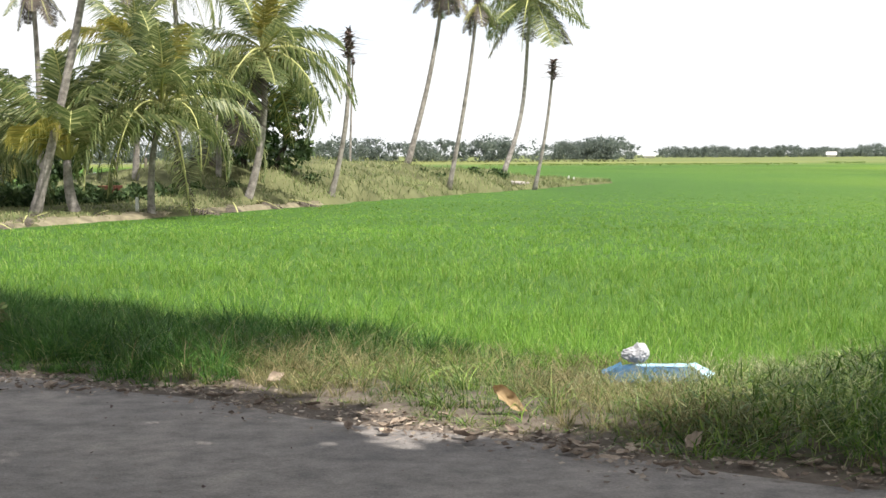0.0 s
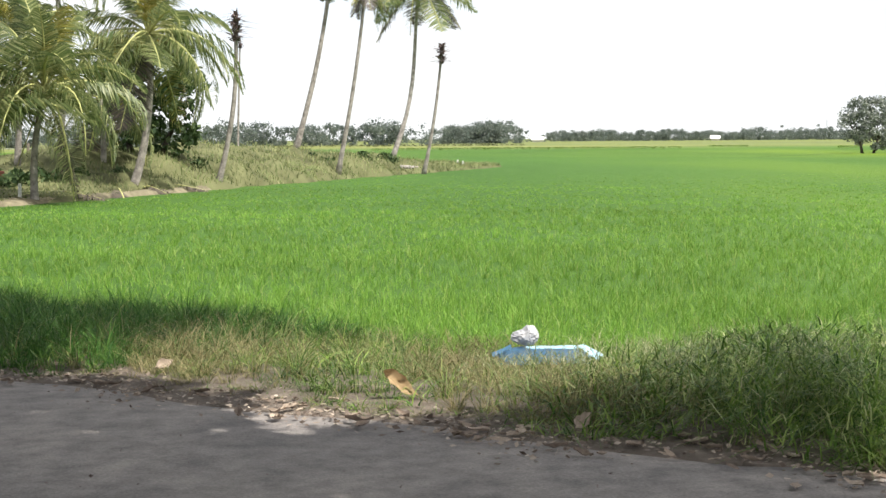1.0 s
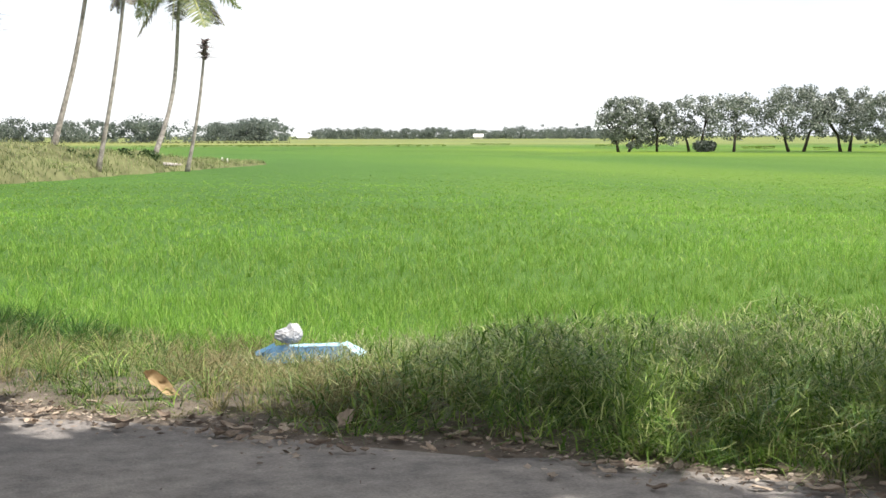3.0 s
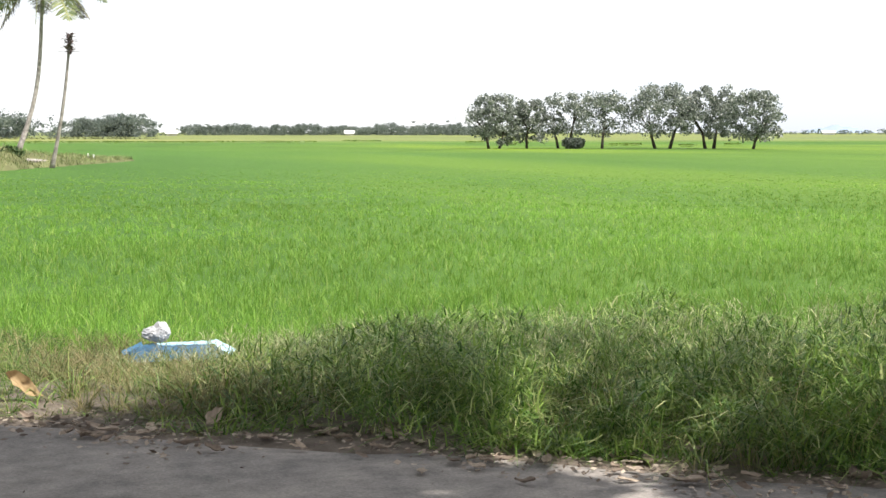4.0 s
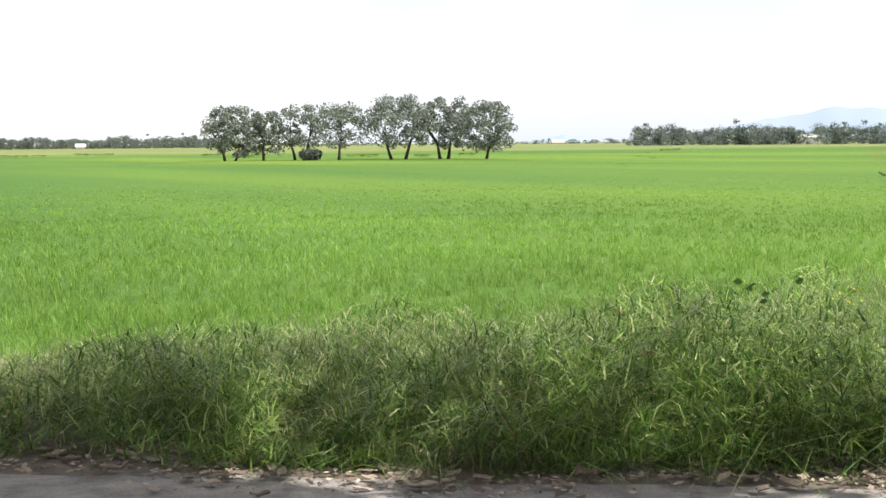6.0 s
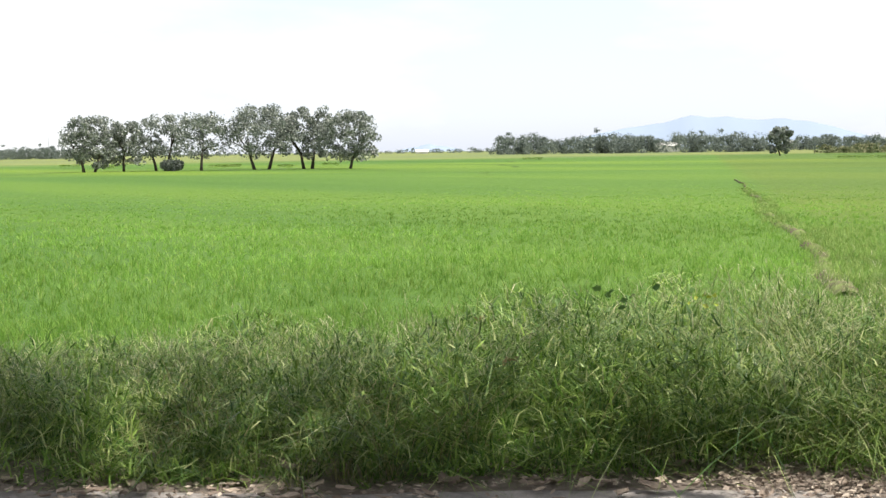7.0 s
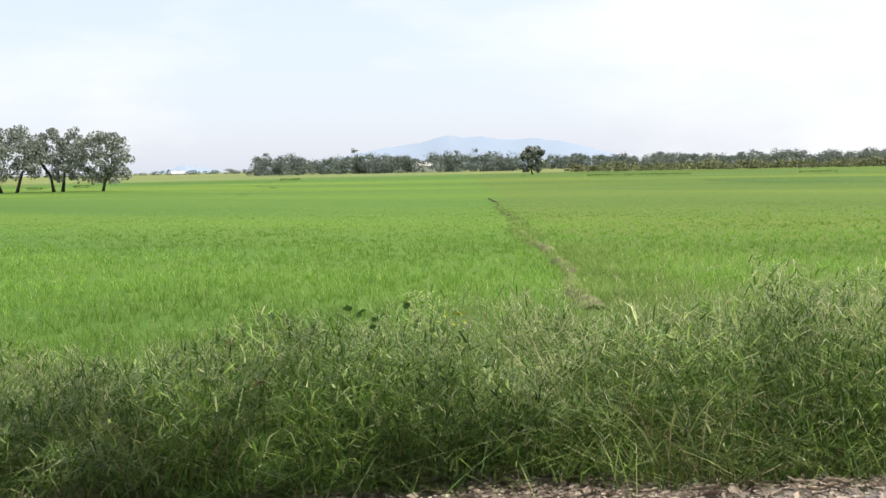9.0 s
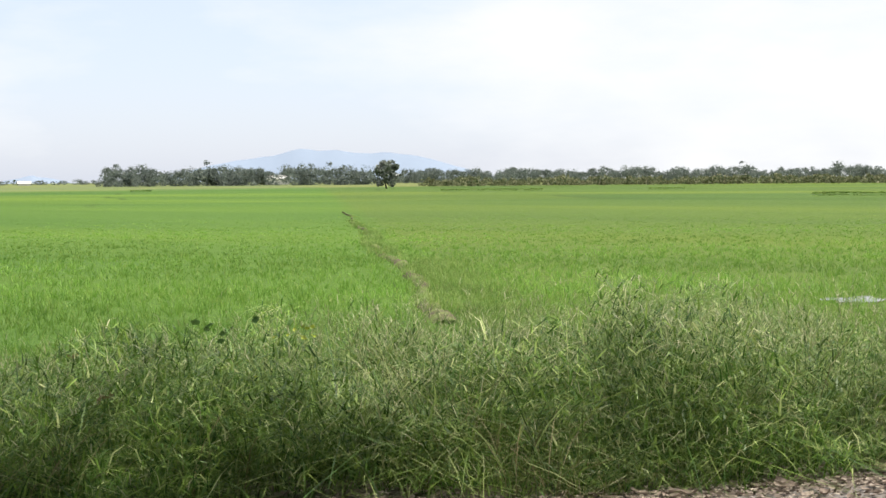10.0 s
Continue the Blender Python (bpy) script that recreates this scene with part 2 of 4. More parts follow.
MAT = {
    "ground": ground_material(),
    "road": road_material(),
    "rice": leafy("rice_blades", [(0.0, (0.108, 0.235, 0.033)), (0.5, (0.187, 0.345, 0.055)), (0.9, (0.275, 0.43, 0.082)), (1.0, (0.40, 0.46, 0.15))], 0.42, 0.5, (0.11, 0.78, 1.2)),
    "grass": leafy("verge_grass", [(0.0, (0.03, 0.08, 0.015)), (0.55, (0.11, 0.20, 0.035)), (0.9, (0.25, 0.33, 0.08)), (1.0, (0.44, 0.44, 0.21))], 0.28, 0.5, (0.9, 0.7, 1.25), 0.25),
    "lush": leafy("broad_grass", [(0.0, (0.03, 0.085, 0.014)), (0.5, (0.125, 0.235, 0.035)), (0.85, (0.30, 0.42, 0.09)), (1.0, (0.55, 0.58, 0.28))], 0.3, 0.45, (0.9, 0.7, 1.25), 0.35),
    # lighter copy of the broad grass: sunlight on single blades put into the colour
    "bright": leafy("sunlit_blades", [(0.0, (0.16, 0.28, 0.055)), (0.6, (0.27, 0.39, 0.10)), (1.0, (0.50, 0.50, 0.26))], 0.35, 0.45, None, 0.35),
    # a deep green grass, darkened further to carry part of the tree's shade
    "lush_dark": leafy("shaded_fine_grass", [(0.0, (0.022, 0.07, 0.014)), (0.6, (0.06, 0.16, 0.03)), (1.0, (0.14, 0.26, 0.06))], 0.25, 0.55, (0.9, 0.7, 1.25), 0.2),
    "straw": leafy("dry_grass", [(0.0, (0.09, 0.125, 0.04)), (0.5, (0.21, 0.195, 0.085)), (1.0, (0.43, 0.36, 0.20))], 0.25, 0.7, (1.2, 0.8, 1.2)),
    "head": leafy("seed_heads", [(0.0, (0.13, 0.20, 0.07)), (0.6, (0.34, 0.38, 0.18)), (1.0, (0.66, 0.62, 0.42))], 0.3, 0.8),
    "bank": leafy("bank_grass", [(0.0, (0.12, 0.17, 0.06)), (0.6, (0.23, 0.27, 0.11)), (1.0, (0.40, 0.38, 0.2))], 0.25, 0.7, (0.5, 0.5, 1.25)),
    "dike_grass": leafy("dike_blades", [(0.0, (0.10, 0.19, 0.035)), (0.6, (0.19, 0.31, 0.06)), (1.0, (0.36, 0.40, 0.14))], 0.35, 0.6, (0.5, 0.8, 1.2)),
    "pale_earth": plain("trodden_earth", (0.21, 0.185, 0.125), 0.95, 0.4, 2.5, 0.1),
    "bank_soil": plain("bank_earth", (0.12, 0.125, 0.06), 0.95, 0.45, 0.8, 0.1),
    "litter": leafy("fallen_leaves", [(0.0, (0.13, 0.10, 0.08)), (0.6, (0.29, 0.23, 0.185)), (1.0, (0.52, 0.44, 0.36))], 0.05, 0.7),
    "frond": leafy("palm_leaflets", [(0.0, (0.09, 0.135, 0.045)), (0.6, (0.215, 0.26, 0.10)), (1.0, (0.46, 0.46, 0.22))], 0.45, 0.38, None, 0.5),
    "frond_yellow": leafy("yellowing_leaflets", [(0.0, (0.18, 0.19, 0.04)), (0.6, (0.35, 0.32, 0.08)), (1.0, (0.50, 0.42, 0.12))], 0.3, 0.45),
    "frond_dead": leafy("withered_leaflets", [(0.0, (0.07, 0.06, 0.055)), (1.0, (0.19, 0.16, 0.13))], 0.1, 0.9),
    "rib": plain("frond_rib", (0.42, 0.42, 0.17), 0.6, 0.2, 3.0),
    "stub": plain("palm_stub", (0.21, 0.165, 0.155), 0.95, 0.5, 9.0, 0.1),
    "nut": plain("coconuts", (0.35, 0.27, 0.06), 0.5, 0.3, 6.0),
    "palm_bark": bark("palm_bark", (0.16, 0.145, 0.13), (0.36, 0.33, 0.30)),
    "pale_bark": bark("pale_palm_bark", (0.22, 0.20, 0.185), (0.48, 0.44, 0.41)),
    "bark": bark("tree_bark", (0.035, 0.03, 0.025), (0.10, 0.085, 0.07)),
    # darker copy of the tree leaves, with shade put into the colour
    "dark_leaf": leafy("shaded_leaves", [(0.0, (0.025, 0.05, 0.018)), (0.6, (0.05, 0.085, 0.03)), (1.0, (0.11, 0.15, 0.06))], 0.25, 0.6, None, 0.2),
    "leaf": leafy("tree_leaves", [(0.0, (0.095, 0.12, 0.095)), (0.6, (0.19, 0.215, 0.18)), (1.0, (0.42, 0.43, 0.39))], 0.3, 0.4, None, 0.5),
    # paler and greyer than real leaves: the haze over the far belts is in the colour
    "hazed_leaf": leafy("hazed_leaves", [(0.0, (0.11, 0.14, 0.125)), (0.6, (0.16, 0.19, 0.165)), (1.0, (0.22, 0.25, 0.21))], 0.5, 0.8),
    "hedge": leafy("reed_hedge", [(0.0, (0.08, 0.11, 0.05)), (0.6, (0.17, 0.19, 0.09)), (1.0, (0.36, 0.33, 0.2))], 0.15, 0.8),
    "white": plain("white_plastic", (0.45, 0.45, 0.48), 0.45, 0.08, 10.0),
    # the sheet's plastic twice: sunlit edges in a pale blue, the shaded face darker
    "lit_blue": plain("sunlit_blue_plastic", (0.42, 0.66, 0.84), 0.45, 0.2, 7.0),
    "blue": plain("blue_plastic", (0.09, 0.21, 0.35), 0.5, 0.25, 6.0, 0.5),
    "paint": plain("white_paint", (0.75, 0.75, 0.72), 0.7, 0.1, 12.0),
    "rust": plain("rusty_red_sheet", (0.13, 0.05, 0.035), 0.8, 0.35, 4.0),
    "steel": plain("grey_steel", (0.35, 0.36, 0.38), 0.6, 0.1, 2.0, 0.4),
    "wood": plain("grey_wood", (0.20, 0.17, 0.14), 0.85, 0.3, 7.0),
    # the blue of distance haze is put into the hill's base colour
    "hill": plain("hazed_hill", (0.262, 0.315, 0.40), 1.0, 0.05, 0.002, 0.0),
    "wall": plain("pale_render", (0.62, 0.60, 0.57), 0.85, 0.1, 0.5),
}
_d = Nodes("dike_turf")
_n = _d.noise(1.1, 5.0, 0.65, _d.coords())
MAT["dike"] = _d.done(_d.ramp(_n, [(0.46, (0.11, 0.085, 0.06)), (0.53, (0.15, 0.18, 0.06)), (0.7, (0.17, 0.25, 0.06))]), 0.95, 0.1)
MAT["water"] = Nodes("field_water").done((0.10, 0.11, 0.08), 0.06, 0.5)


# ---- building helpers ----
def mesh_of(name, verts, faces, mat, smooth=False):
    me = bpy.data.meshes.new(name)
    me.from_pydata([tuple(v) for v in verts], [], faces)
    me.materials.append(mat)
    if smooth:
        me.shade_smooth()
    return me


def fast_mesh(name, verts, loops, sizes, mat):
    """A mesh from numpy arrays: corners, their order in the faces, and each face's count of corners."""
    me = bpy.data.meshes.new(name)
    me.vertices.add(len(verts))
    me.vertices.foreach_set("co", verts.astype(np.float32).ravel())
    me.loops.add(len(loops))
    me.loops.foreach_set("vertex_index", loops.astype(np.int32))
    me.polygons.add(len(sizes))
    starts = np.concatenate([[0], np.cumsum(sizes)[:-1]])
    me.polygons.foreach_set("loop_start", starts.astype(np.int32))
    me.update(calc_edges=True)
    me.materials.append(mat)
    return me


def ribbons(name, base, h, w, bend, way, face, mat, segs=2, droop=0.3):
    """Many grass blades: each a tapering ribbon from its base, bent over towards its way."""
    n = len(base)
    side = np.stack([np.cos(face), np.sin(face), np.zeros(n)], 1)
    lean = np.stack([np.cos(way), np.sin(way), np.zeros(n)], 1)
    rows = []
    for k in range(segs + 1):
        t = k / segs
        c = base + lean * (h * bend * t * t)[:, None]
        c[:, 2] += h * (t - droop * bend * t * t)
        if k < segs:
            half = (w * 0.5 * (1 - 0.55 * t))[:, None] * side
            rows += [c - half, c + half]
        else:
            rows.append(c)
    per = 2 * segs + 1
    verts = np.stack(rows, 1).reshape(-1, 3)
    pattern, sizes = [], []
    for k in range(segs - 1):
        pattern += [2 * k, 2 * k + 1, 2 * k + 3, 2 * k + 2]
        sizes.append(4)
    pattern += [2 * segs - 2, 2 * segs - 1, 2 * segs]
    sizes.append(3)
    loops = (np.arange(n)[:, None] * per + np.array(pattern)).ravel()
    return fast_mesh(name, verts, loops, np.tile(sizes, n), mat)


def cards(name, centre, size, mat, rng, long=1.6, flat=0.0):
    """Many small leaves: four-cornered, each turned its own way."""
    n = len(centre)
    a = rng.normal(size=(n, 3))
    a[:, 2] *= 1 - flat
    a /= np.linalg.norm(a, axis=1)[:, None]
    b = rng.normal(size=(n, 3))
    b[:, 2] *= 1 - flat
    b -= a * (a * b).sum(1)[:, None]
    b /= np.linalg.norm(b, axis=1)[:, None]
    s = size[:, None]
    mid = centre + a * s * 0.15
    verts = np.stack([centre - a * s * long / 2, mid + b * s / 2, centre + a * s * long / 2, mid - b * s / 2], 1).reshape(-1, 3)
    return fast_mesh(name, verts, np.arange(4 * n), np.full(n, 4), mat)


def tube(name, points, radii, mat, sides=10, uneven=0.0, rng=None):
    """A tapered round limb along a line of points."""
    verts, faces = [], []
    pts = [Vector(p) for p in points]
    whole = (pts[-1] - pts[0]).normalized()
    guide = Vector((1, 0, 0)) if abs(whole.z) > 0.7 else Vector((0, 0, 1))
    for i, (p, r) in enumerate(zip(pts, radii)):
        d = (pts[min(i + 1, len(pts) - 1)] - pts[max(i - 1, 0)]).normalized()
        u = (guide - d * d.dot(guide)).normalized()
        v = d.cross(u)
        for k in range(sides):
            a = 2 * math.pi * k / sides
            rr = r * (1 + (rng.uniform(-uneven, uneven) if rng else 0))
            verts.append(p + (u * math.cos(a) + v * math.sin(a)) * rr)
    for i in range(len(pts) - 1):
        for k in range(sides):
            a, b = i * sides + k, i * sides + (k + 1) % sides
            faces.append((a, b, b + sides, a + sides))
    faces.append(tuple(range(sides))[::-1])
    faces.append(tuple(range((len(pts) - 1) * sides, len(pts) * sides)))
    return mesh_of(name, verts, faces, mat, True)


def part(name, me, parent, label=""):
    ob = new(name, me)
    ob.parent = parent
    return tagged(ob, label) if label else ob


def thing(name, at, label, category, group="", kind=""):
    ob = new(name)
    ob.location = at
    ob.empty_display_size = 0.2
    return tagged(ob, label, category, group, kind)


def stuff(name, me, label, category):
    return tagged(new(name, me), label, category, "", "stuff")


def crown_points(rng, n, blobs):
    """Leaf places in and on the skin of many clumps (centre, radius)."""
    k = rng.integers(0, len(blobs), n)
    c = np.array([b[0] for b in blobs])[k]
    r = np.array([b[1] for b in blobs])[k]
    d = rng.normal(size=(n, 3))
    d /= np.linalg.norm(d, axis=1)[:, None]
    return c + d * (r * rng.uniform(0.45, 1.08, n) ** 0.7)[:, None] * np.array([1, 1, 0.8])


RNG = np.random.default_rng(7)


# ---- ground and road ----
def rise(x, y):
    """The ground's height: level with the road at its edge, lower in the paddy."""
    r, s = x * NX + y * NY, x * NY - y * NX
    t = np.clip((r - EDGE) / (FIELD - EDGE), 0, 1)
    z = -0.02 - 0.13 * t * t * (3 - 2 * t)
    z += 0.05 * np.exp(-((r - EDGE - 1.2) / 0.9) ** 2)
    return np.where(r < EDGE - 0.35, -0.08, z)


def build_ground():
    rings = np.concatenate([np.linspace(0.5, 14, 46), np.geomspace(15, 4800, 60)])
    spokes = 360
    a = np.linspace(0, 2 * np.pi, spokes, endpoint=False)
    x, y = rings[:, None] * np.sin(a), rings[:, None] * np.cos(a)
    verts = np.stack([x, y, rise(x, y)], 2).reshape(-1, 3)
    i, k = np.meshgrid(np.arange(len(rings) - 1), np.arange(spokes), indexing="ij")
    k2 = (k + 1) % spokes
    quads = np.stack([i * spokes + k, (i + 1) * spokes + k, (i + 1) * spokes + k2, i * spokes + k2], 2).reshape(-1, 4)[:, ::-1]
    loops = np.concatenate([quads.ravel(), np.arange(spokes)[::-1]])
    me = fast_mesh("ground", verts, loops, np.concatenate([np.full(len(quads), 4), [spokes]]), MAT["ground"])
    tagged(new("ground", me), "flat bright green rice paddies reaching the horizon", "field", "", "structure")


def build_road():
    verts, faces = [], []
    ss, across = np.arange(-60, 60.01, 0.25), [EDGE, EDGE - 0.12, EDGE - 0.5, EDGE - 1.5, EDGE - 3, EDGE - 5, EDGE - 7, EDGE - 8.5]
    for s in ss:
        wob = 0.14 * noise.noise((s * 0.8, 3.1, 0)) + 0.08 * noise.noise((s * 3.1, 7.7, 0))
        for j, r in enumerate(across):
            z = (-0.06, -0.012)[j] if j < 2 else 0.012 * noise.noise((s * 0.7, r * 0.7, 2))
            verts.append(along(s, r + (wob if j < 3 else 0), z))
    m = len(across)
    for i in range(len(ss) - 1):
        for j in range(m - 1):
            faces.append((i * m + j, i * m + j + 1, (i + 1) * m + j + 1, (i + 1) * m + j))
    ob = new("road", mesh_of("road", verts, faces, MAT["road"], True))
    tagged(ob, "dusty grey worn asphalt road in dappled shade", "road", "", "structure")


build_ground()
build_road()


# ---- rice ----
PUDDLE = bearing(65.2, 21.5)


def dike_x(y):
    """The small dike's line: x for each y."""
    return y + 2.05 - 0.036 * (y - 14) + 0.16 * np.sin(y * 0.42) + 0.06 * np.sin(y * 1.3)


def dike_side(x, y):
    """How far a place lies to the right of the small dike between two paddies."""
    return (x - dike_x(y)) * 0.71


def build_rice():
    base, h, w, way = [], [], [], []
    for near, far, per in ((9.0, 16.0, 84), (16.0, 24.0, 36), (24.0, 36.0, 17), (36.0, 56.0, 10), (56.0, 90.0, 5)):
        az0, az1 = radians(-19), radians(69)
        n = int((az1 - az0) / 2 * (far ** 2 - near ** 2) * per)
        d = np.sqrt(RNG.uniform(near ** 2, far ** 2, n))
        a = RNG.uniform(az0, az1, n)
        x, y = d * np.sin(a), d * np.cos(a)
        r, s = x * NX + y * NY, x * NY - y * NX
        keep = r > FIELD + 0.25 * np.sin(s * 1.3) + RNG.normal(0, 0.2, n)
        keep &= np.abs(dike_side(x, y)) > RNG.uniform(0.0, 0.28, n) * np.interp(y, [14, 25, 45], [1.0, 0.65, 0.15])
        keep &= ~((x < -11 + (y - 34) * 0.39) & (y > 30))
        keep &= RNG.uniform(size=n) < np.interp(d, [26, 45, 90], [1.0, 0.8, 0.25])
        keep &= np.hypot((x - PUDDLE.x) / 1.1, (y - PUDDLE.y) / 1.0) > RNG.uniform(0.2, 0.75, n)
        x, y, d = x[keep], y[keep], d[keep]
        lump = 0.85 + 0.2 * np.clip(1 - d / 34, 0, 1) * np.sin(x * 2.3 + 1.7 * np.sin(y * 1.1)) * np.sin(y * 2.9 + x * 0.7)
        k, m = 8, len(x)
        tall = (RNG.uniform(0.15, 0.31, m) * lump * np.interp(d, [12, 26, 45, 90], [1.0, 0.85, 0.45, 0.08]))[:, None]
        turn = RNG.uniform(0, 6.28, (m, k))
        spread = RNG.uniform(0.0, 0.05, (m, k)) * np.maximum(1, d / 22)[:, None]
        bx, by = x[:, None] + spread * np.cos(turn), y[:, None] + spread * np.sin(turn)
        base.append(np.stack([bx, by, rise(bx, by) - 0.03], 2).reshape(-1, 3))
        h.append((tall * RNG.uniform(0.6, 1.15, (m, k))).ravel())
        w.append((np.maximum(0.008, d * 0.00052)[:, None] * RNG.uniform(0.7, 1.3, (m, k))).ravel())
        way.append((turn + RNG.normal(0, 0.5, (m, k))).ravel())
    way = np.concatenate(way)
    base, h, w = np.concatenate(base), np.concatenate(h), np.concatenate(w)
    n = len(base)
    me = ribbons("rice", base, h, w, RNG.uniform(0.1, 0.9, n), way, RNG.uniform(0, 6.28, n), MAT["rice"])
    stuff("rice_plants", me, "dense young bright green rice plants in the paddy", "rice")


build_rice()


# ---- verge ----
def verge_height(s):
    """How tall the roadside grass stands along the road."""
    return np.interp(s, [-14, -9.5, -7.8, -6.6, -4.2, -2.6, 0.0, 2.0, 4.5, 9], [0.56, 0.56, 0.48, 0.36, 0.36, 0.62, 0.86, 1.12, 1.08, 0.92])


def dryness(s):
    return np.interp(s, [-14, -8.6, -7.2, -4.2, -2.4, 0, 3, 9], [0.03, 0.05, 0.62, 0.55, 0.3, 0.08, 0.10, 0.18])


def verge_points(n, r0, r1, s0=-14.5, s1=9.0):
    s, r = RNG.uniform(s0, s1, n), RNG.uniform(r0, r1, n)
    x, y = r * NX + s * NY, r * NY - s * NX
    return s, r, x, y


def verge_edge(s):
    """Where the grass begins, an uneven line just off the road."""
    return EDGE + 0.04 + 0.14 * np.sin(s * 1.7) + 0.10 * np.sin(s * 4.3 + 1.0)


def tussocks(name, count, each, tall, bend, wide, segs, mat, label, dry, s0=-14.5, s1=9.0):
    """Grass in tufts: the blades of a tuft fan out from one foot."""
    s, r, x, y = verge_points(count, EDGE - 0.05, FIELD + 0.6, s0, s1)
    e = verge_edge(s)
    steep = np.interp(s, [-4, -1], [0.7, 0.42])
    prof = np.clip((r - e) / steep, 0.22, 1) * np.clip((FIELD + 1.3 - r) / 1.2, 0.55, 1)
    clump = 0.85 + 0.22 * np.sin(s * 2.3 + 2 * np.sin(r * 1.9)) * np.sin(r * 2.7 + s) + RNG.normal(0, 0.14, count)
    keep = RNG.uniform(size=count) < np.clip((r - e + 0.12) / 0.2, 0, 1)
    share = np.clip(dryness(s) * (0.75 + 0.5 * np.sin(s * 2.1 + 1.3 * r)), 0, 0.95)
    keep &= RNG.uniform(size=count) < (share if dry else 1 - share)
    keep &= np.hypot(x - SHEET.x, (y - SHEET.y - 0.2) / 0.55) > 0.5
    x, y, h0 = x[keep], y[keep], (verge_height(s) * prof * clump)[keep]
    m = len(x)
    turn = RNG.uniform(0, 6.28, (m, each))
    spread = RNG.uniform(0.0, 1.0, (m, each)) ** 0.7 * (0.03 + 0.10 * h0)[:, None]
    bx, by = x[:, None] + spread * np.cos(turn), y[:, None] + spread * np.sin(turn)
    base = np.stack([bx, by, rise(bx, by) - 0.02], 2).reshape(-1, 3)
    h = (h0[:, None] * RNG.uniform(*tall, (m, each))).ravel()
    n = m * each
    lean = (turn + RNG.normal(0, 0.7, (m, each))).ravel()
    me = ribbons(name, base, h, RNG.uniform(*wide, n), RNG.uniform(*bend, n), lean, RNG.uniform(0, 6.28, n), MAT[mat], segs, 0.42)
    stuff(name, me, label, "grass")


SHEET = bearing(8.3, 11.1)


def build_verge():
    tussocks("verge_grass", 2000, 24, (0.3, 1.0), (0.3, 2.3), (0.004, 0.009), 4, "grass", "tall tangled green grass in tufts on the road verge", 0)
    tussocks("low_grass", 3600, 16, (0.12, 0.45), (0.3, 1.6), (0.004, 0.009), 2, "grass", "short dense grass between the taller tufts", 0)
    tussocks("arching_grass", 850, 10, (0.45, 1.0), (0.7, 2.4), (0.006, 0.014), 5, "lush", "long broad arching blades in the roadside grass", 0)
    tussocks("dry_grass", 8200, 22, (0.3, 1.05), (0.3, 1.7), (0.003, 0.007), 4, "straw", "straw-coloured dry grass tufts on the road verge", 1)
    # a few blades in the lighter colour, for sunlit ones
    tussocks("bright_blades", 160, 5, (0.4, 0.85), (0.4, 1.6), (0.008, 0.016), 5, "bright", "long blades in the tall grass coloured pale as if sunlit", 0, -4.5, 9.0)
    # darker blades where the roadside tree's shade falls, some of that shade in their colour
    tussocks("dense_grass", 1500, 26, (0.4, 1.0), (0.2, 1.3), (0.005, 0.010), 3, "lush_dark", "dense dark green fine grass, darkened further for the tree's shade", 0, -14.5, -7.2)
    # the thick stand: short leaves all the way up its stems, piled in mounds
    n = 150000
    s, r, x, y = verge_points(n, EDGE + 0.02, FIELD + 0.45, -4.2, 9.0)
    e = verge_edge(s)
    mound = 0.80 + 0.28 * np.sin(s * 2.0 + 1.6 * np.sin(r * 1.7)) + 0.13 * np.sin(s * 5.3 + r * 3.1) * np.sin(r * 4.0 - s) + 0.06 * np.sin(s * 13 + r * 9)
    top = verge_height(s) * 0.80 * mound * np.clip((r - e - 0.12 * np.sin(s * 3.1 + 0.5) - 0.05) / 0.5, 0.08, 1) ** 0.6 * np.clip((FIELD + 0.9 - r) / 0.9, 0.45, 1)
    z = top * RNG.uniform(0, 1, n) ** 0.55
    keep = (r > e) & (RNG.uniform(size=n) < np.clip((s + 4.2) / 2.2, 0.05, 1))
    pocket = np.sin(s * 4.1 + 2 * np.sin(r * 2.3)) * np.sin(r * 3.7 + 1.5 * np.sin(s * 2.9)) + 0.3 * np.sin(s * 9.7 + r * 5.0)
    keep &= (pocket < 0.32) | (z < 0.35 * top)
    leafy_stand = np.stack([x, y, rise(x, y) + z - 0.03], 1)[keep]
    size = RNG.uniform(0.06, 0.19, n)[keep]
    high = (z / np.maximum(top, 0.05))[keep] + RNG.normal(0, 0.16, len(leafy_stand))
    straw_top = high > np.where(s[keep] > 1.5, 0.94, 1.08)
    for name, pick, mat, wide, label in (("leafy_grass", ~straw_top, "lush", (0.006, 0.014), "thick stand of short leafy green grass"),
                                         ("grass_tops", straw_top, "head", (0.003, 0.007), "greyish flowering tops of the thick grass stand")):
        m = int(pick.sum())
        me = ribbons(name, leafy_stand[pick], size[pick], RNG.uniform(*wide, m), RNG.uniform(0.3, 3.2, m), RNG.uniform(0, 6.28, m), RNG.uniform(0, 6.28, m), MAT[mat], 2, 0.42)
        stuff(name, me, label, "grass")
    # feathery seed heads on thin stalks
    s, r, x, y = verge_points(3400, EDGE + 0.5, FIELD + 0.3, -4.5, 9.0)
    h = verge_height(s) * RNG.uniform(0.7, 1.08, len(s)) * np.clip((FIELD + 1.6 - r) / 2.0, 0.5, 1)
    way, bend = RNG.uniform(0, 6.28, len(s)), RNG.uniform(0.1, 0.9, len(s))
    base = np.stack([x, y, rise(x, y)], 1)
    n = len(s)
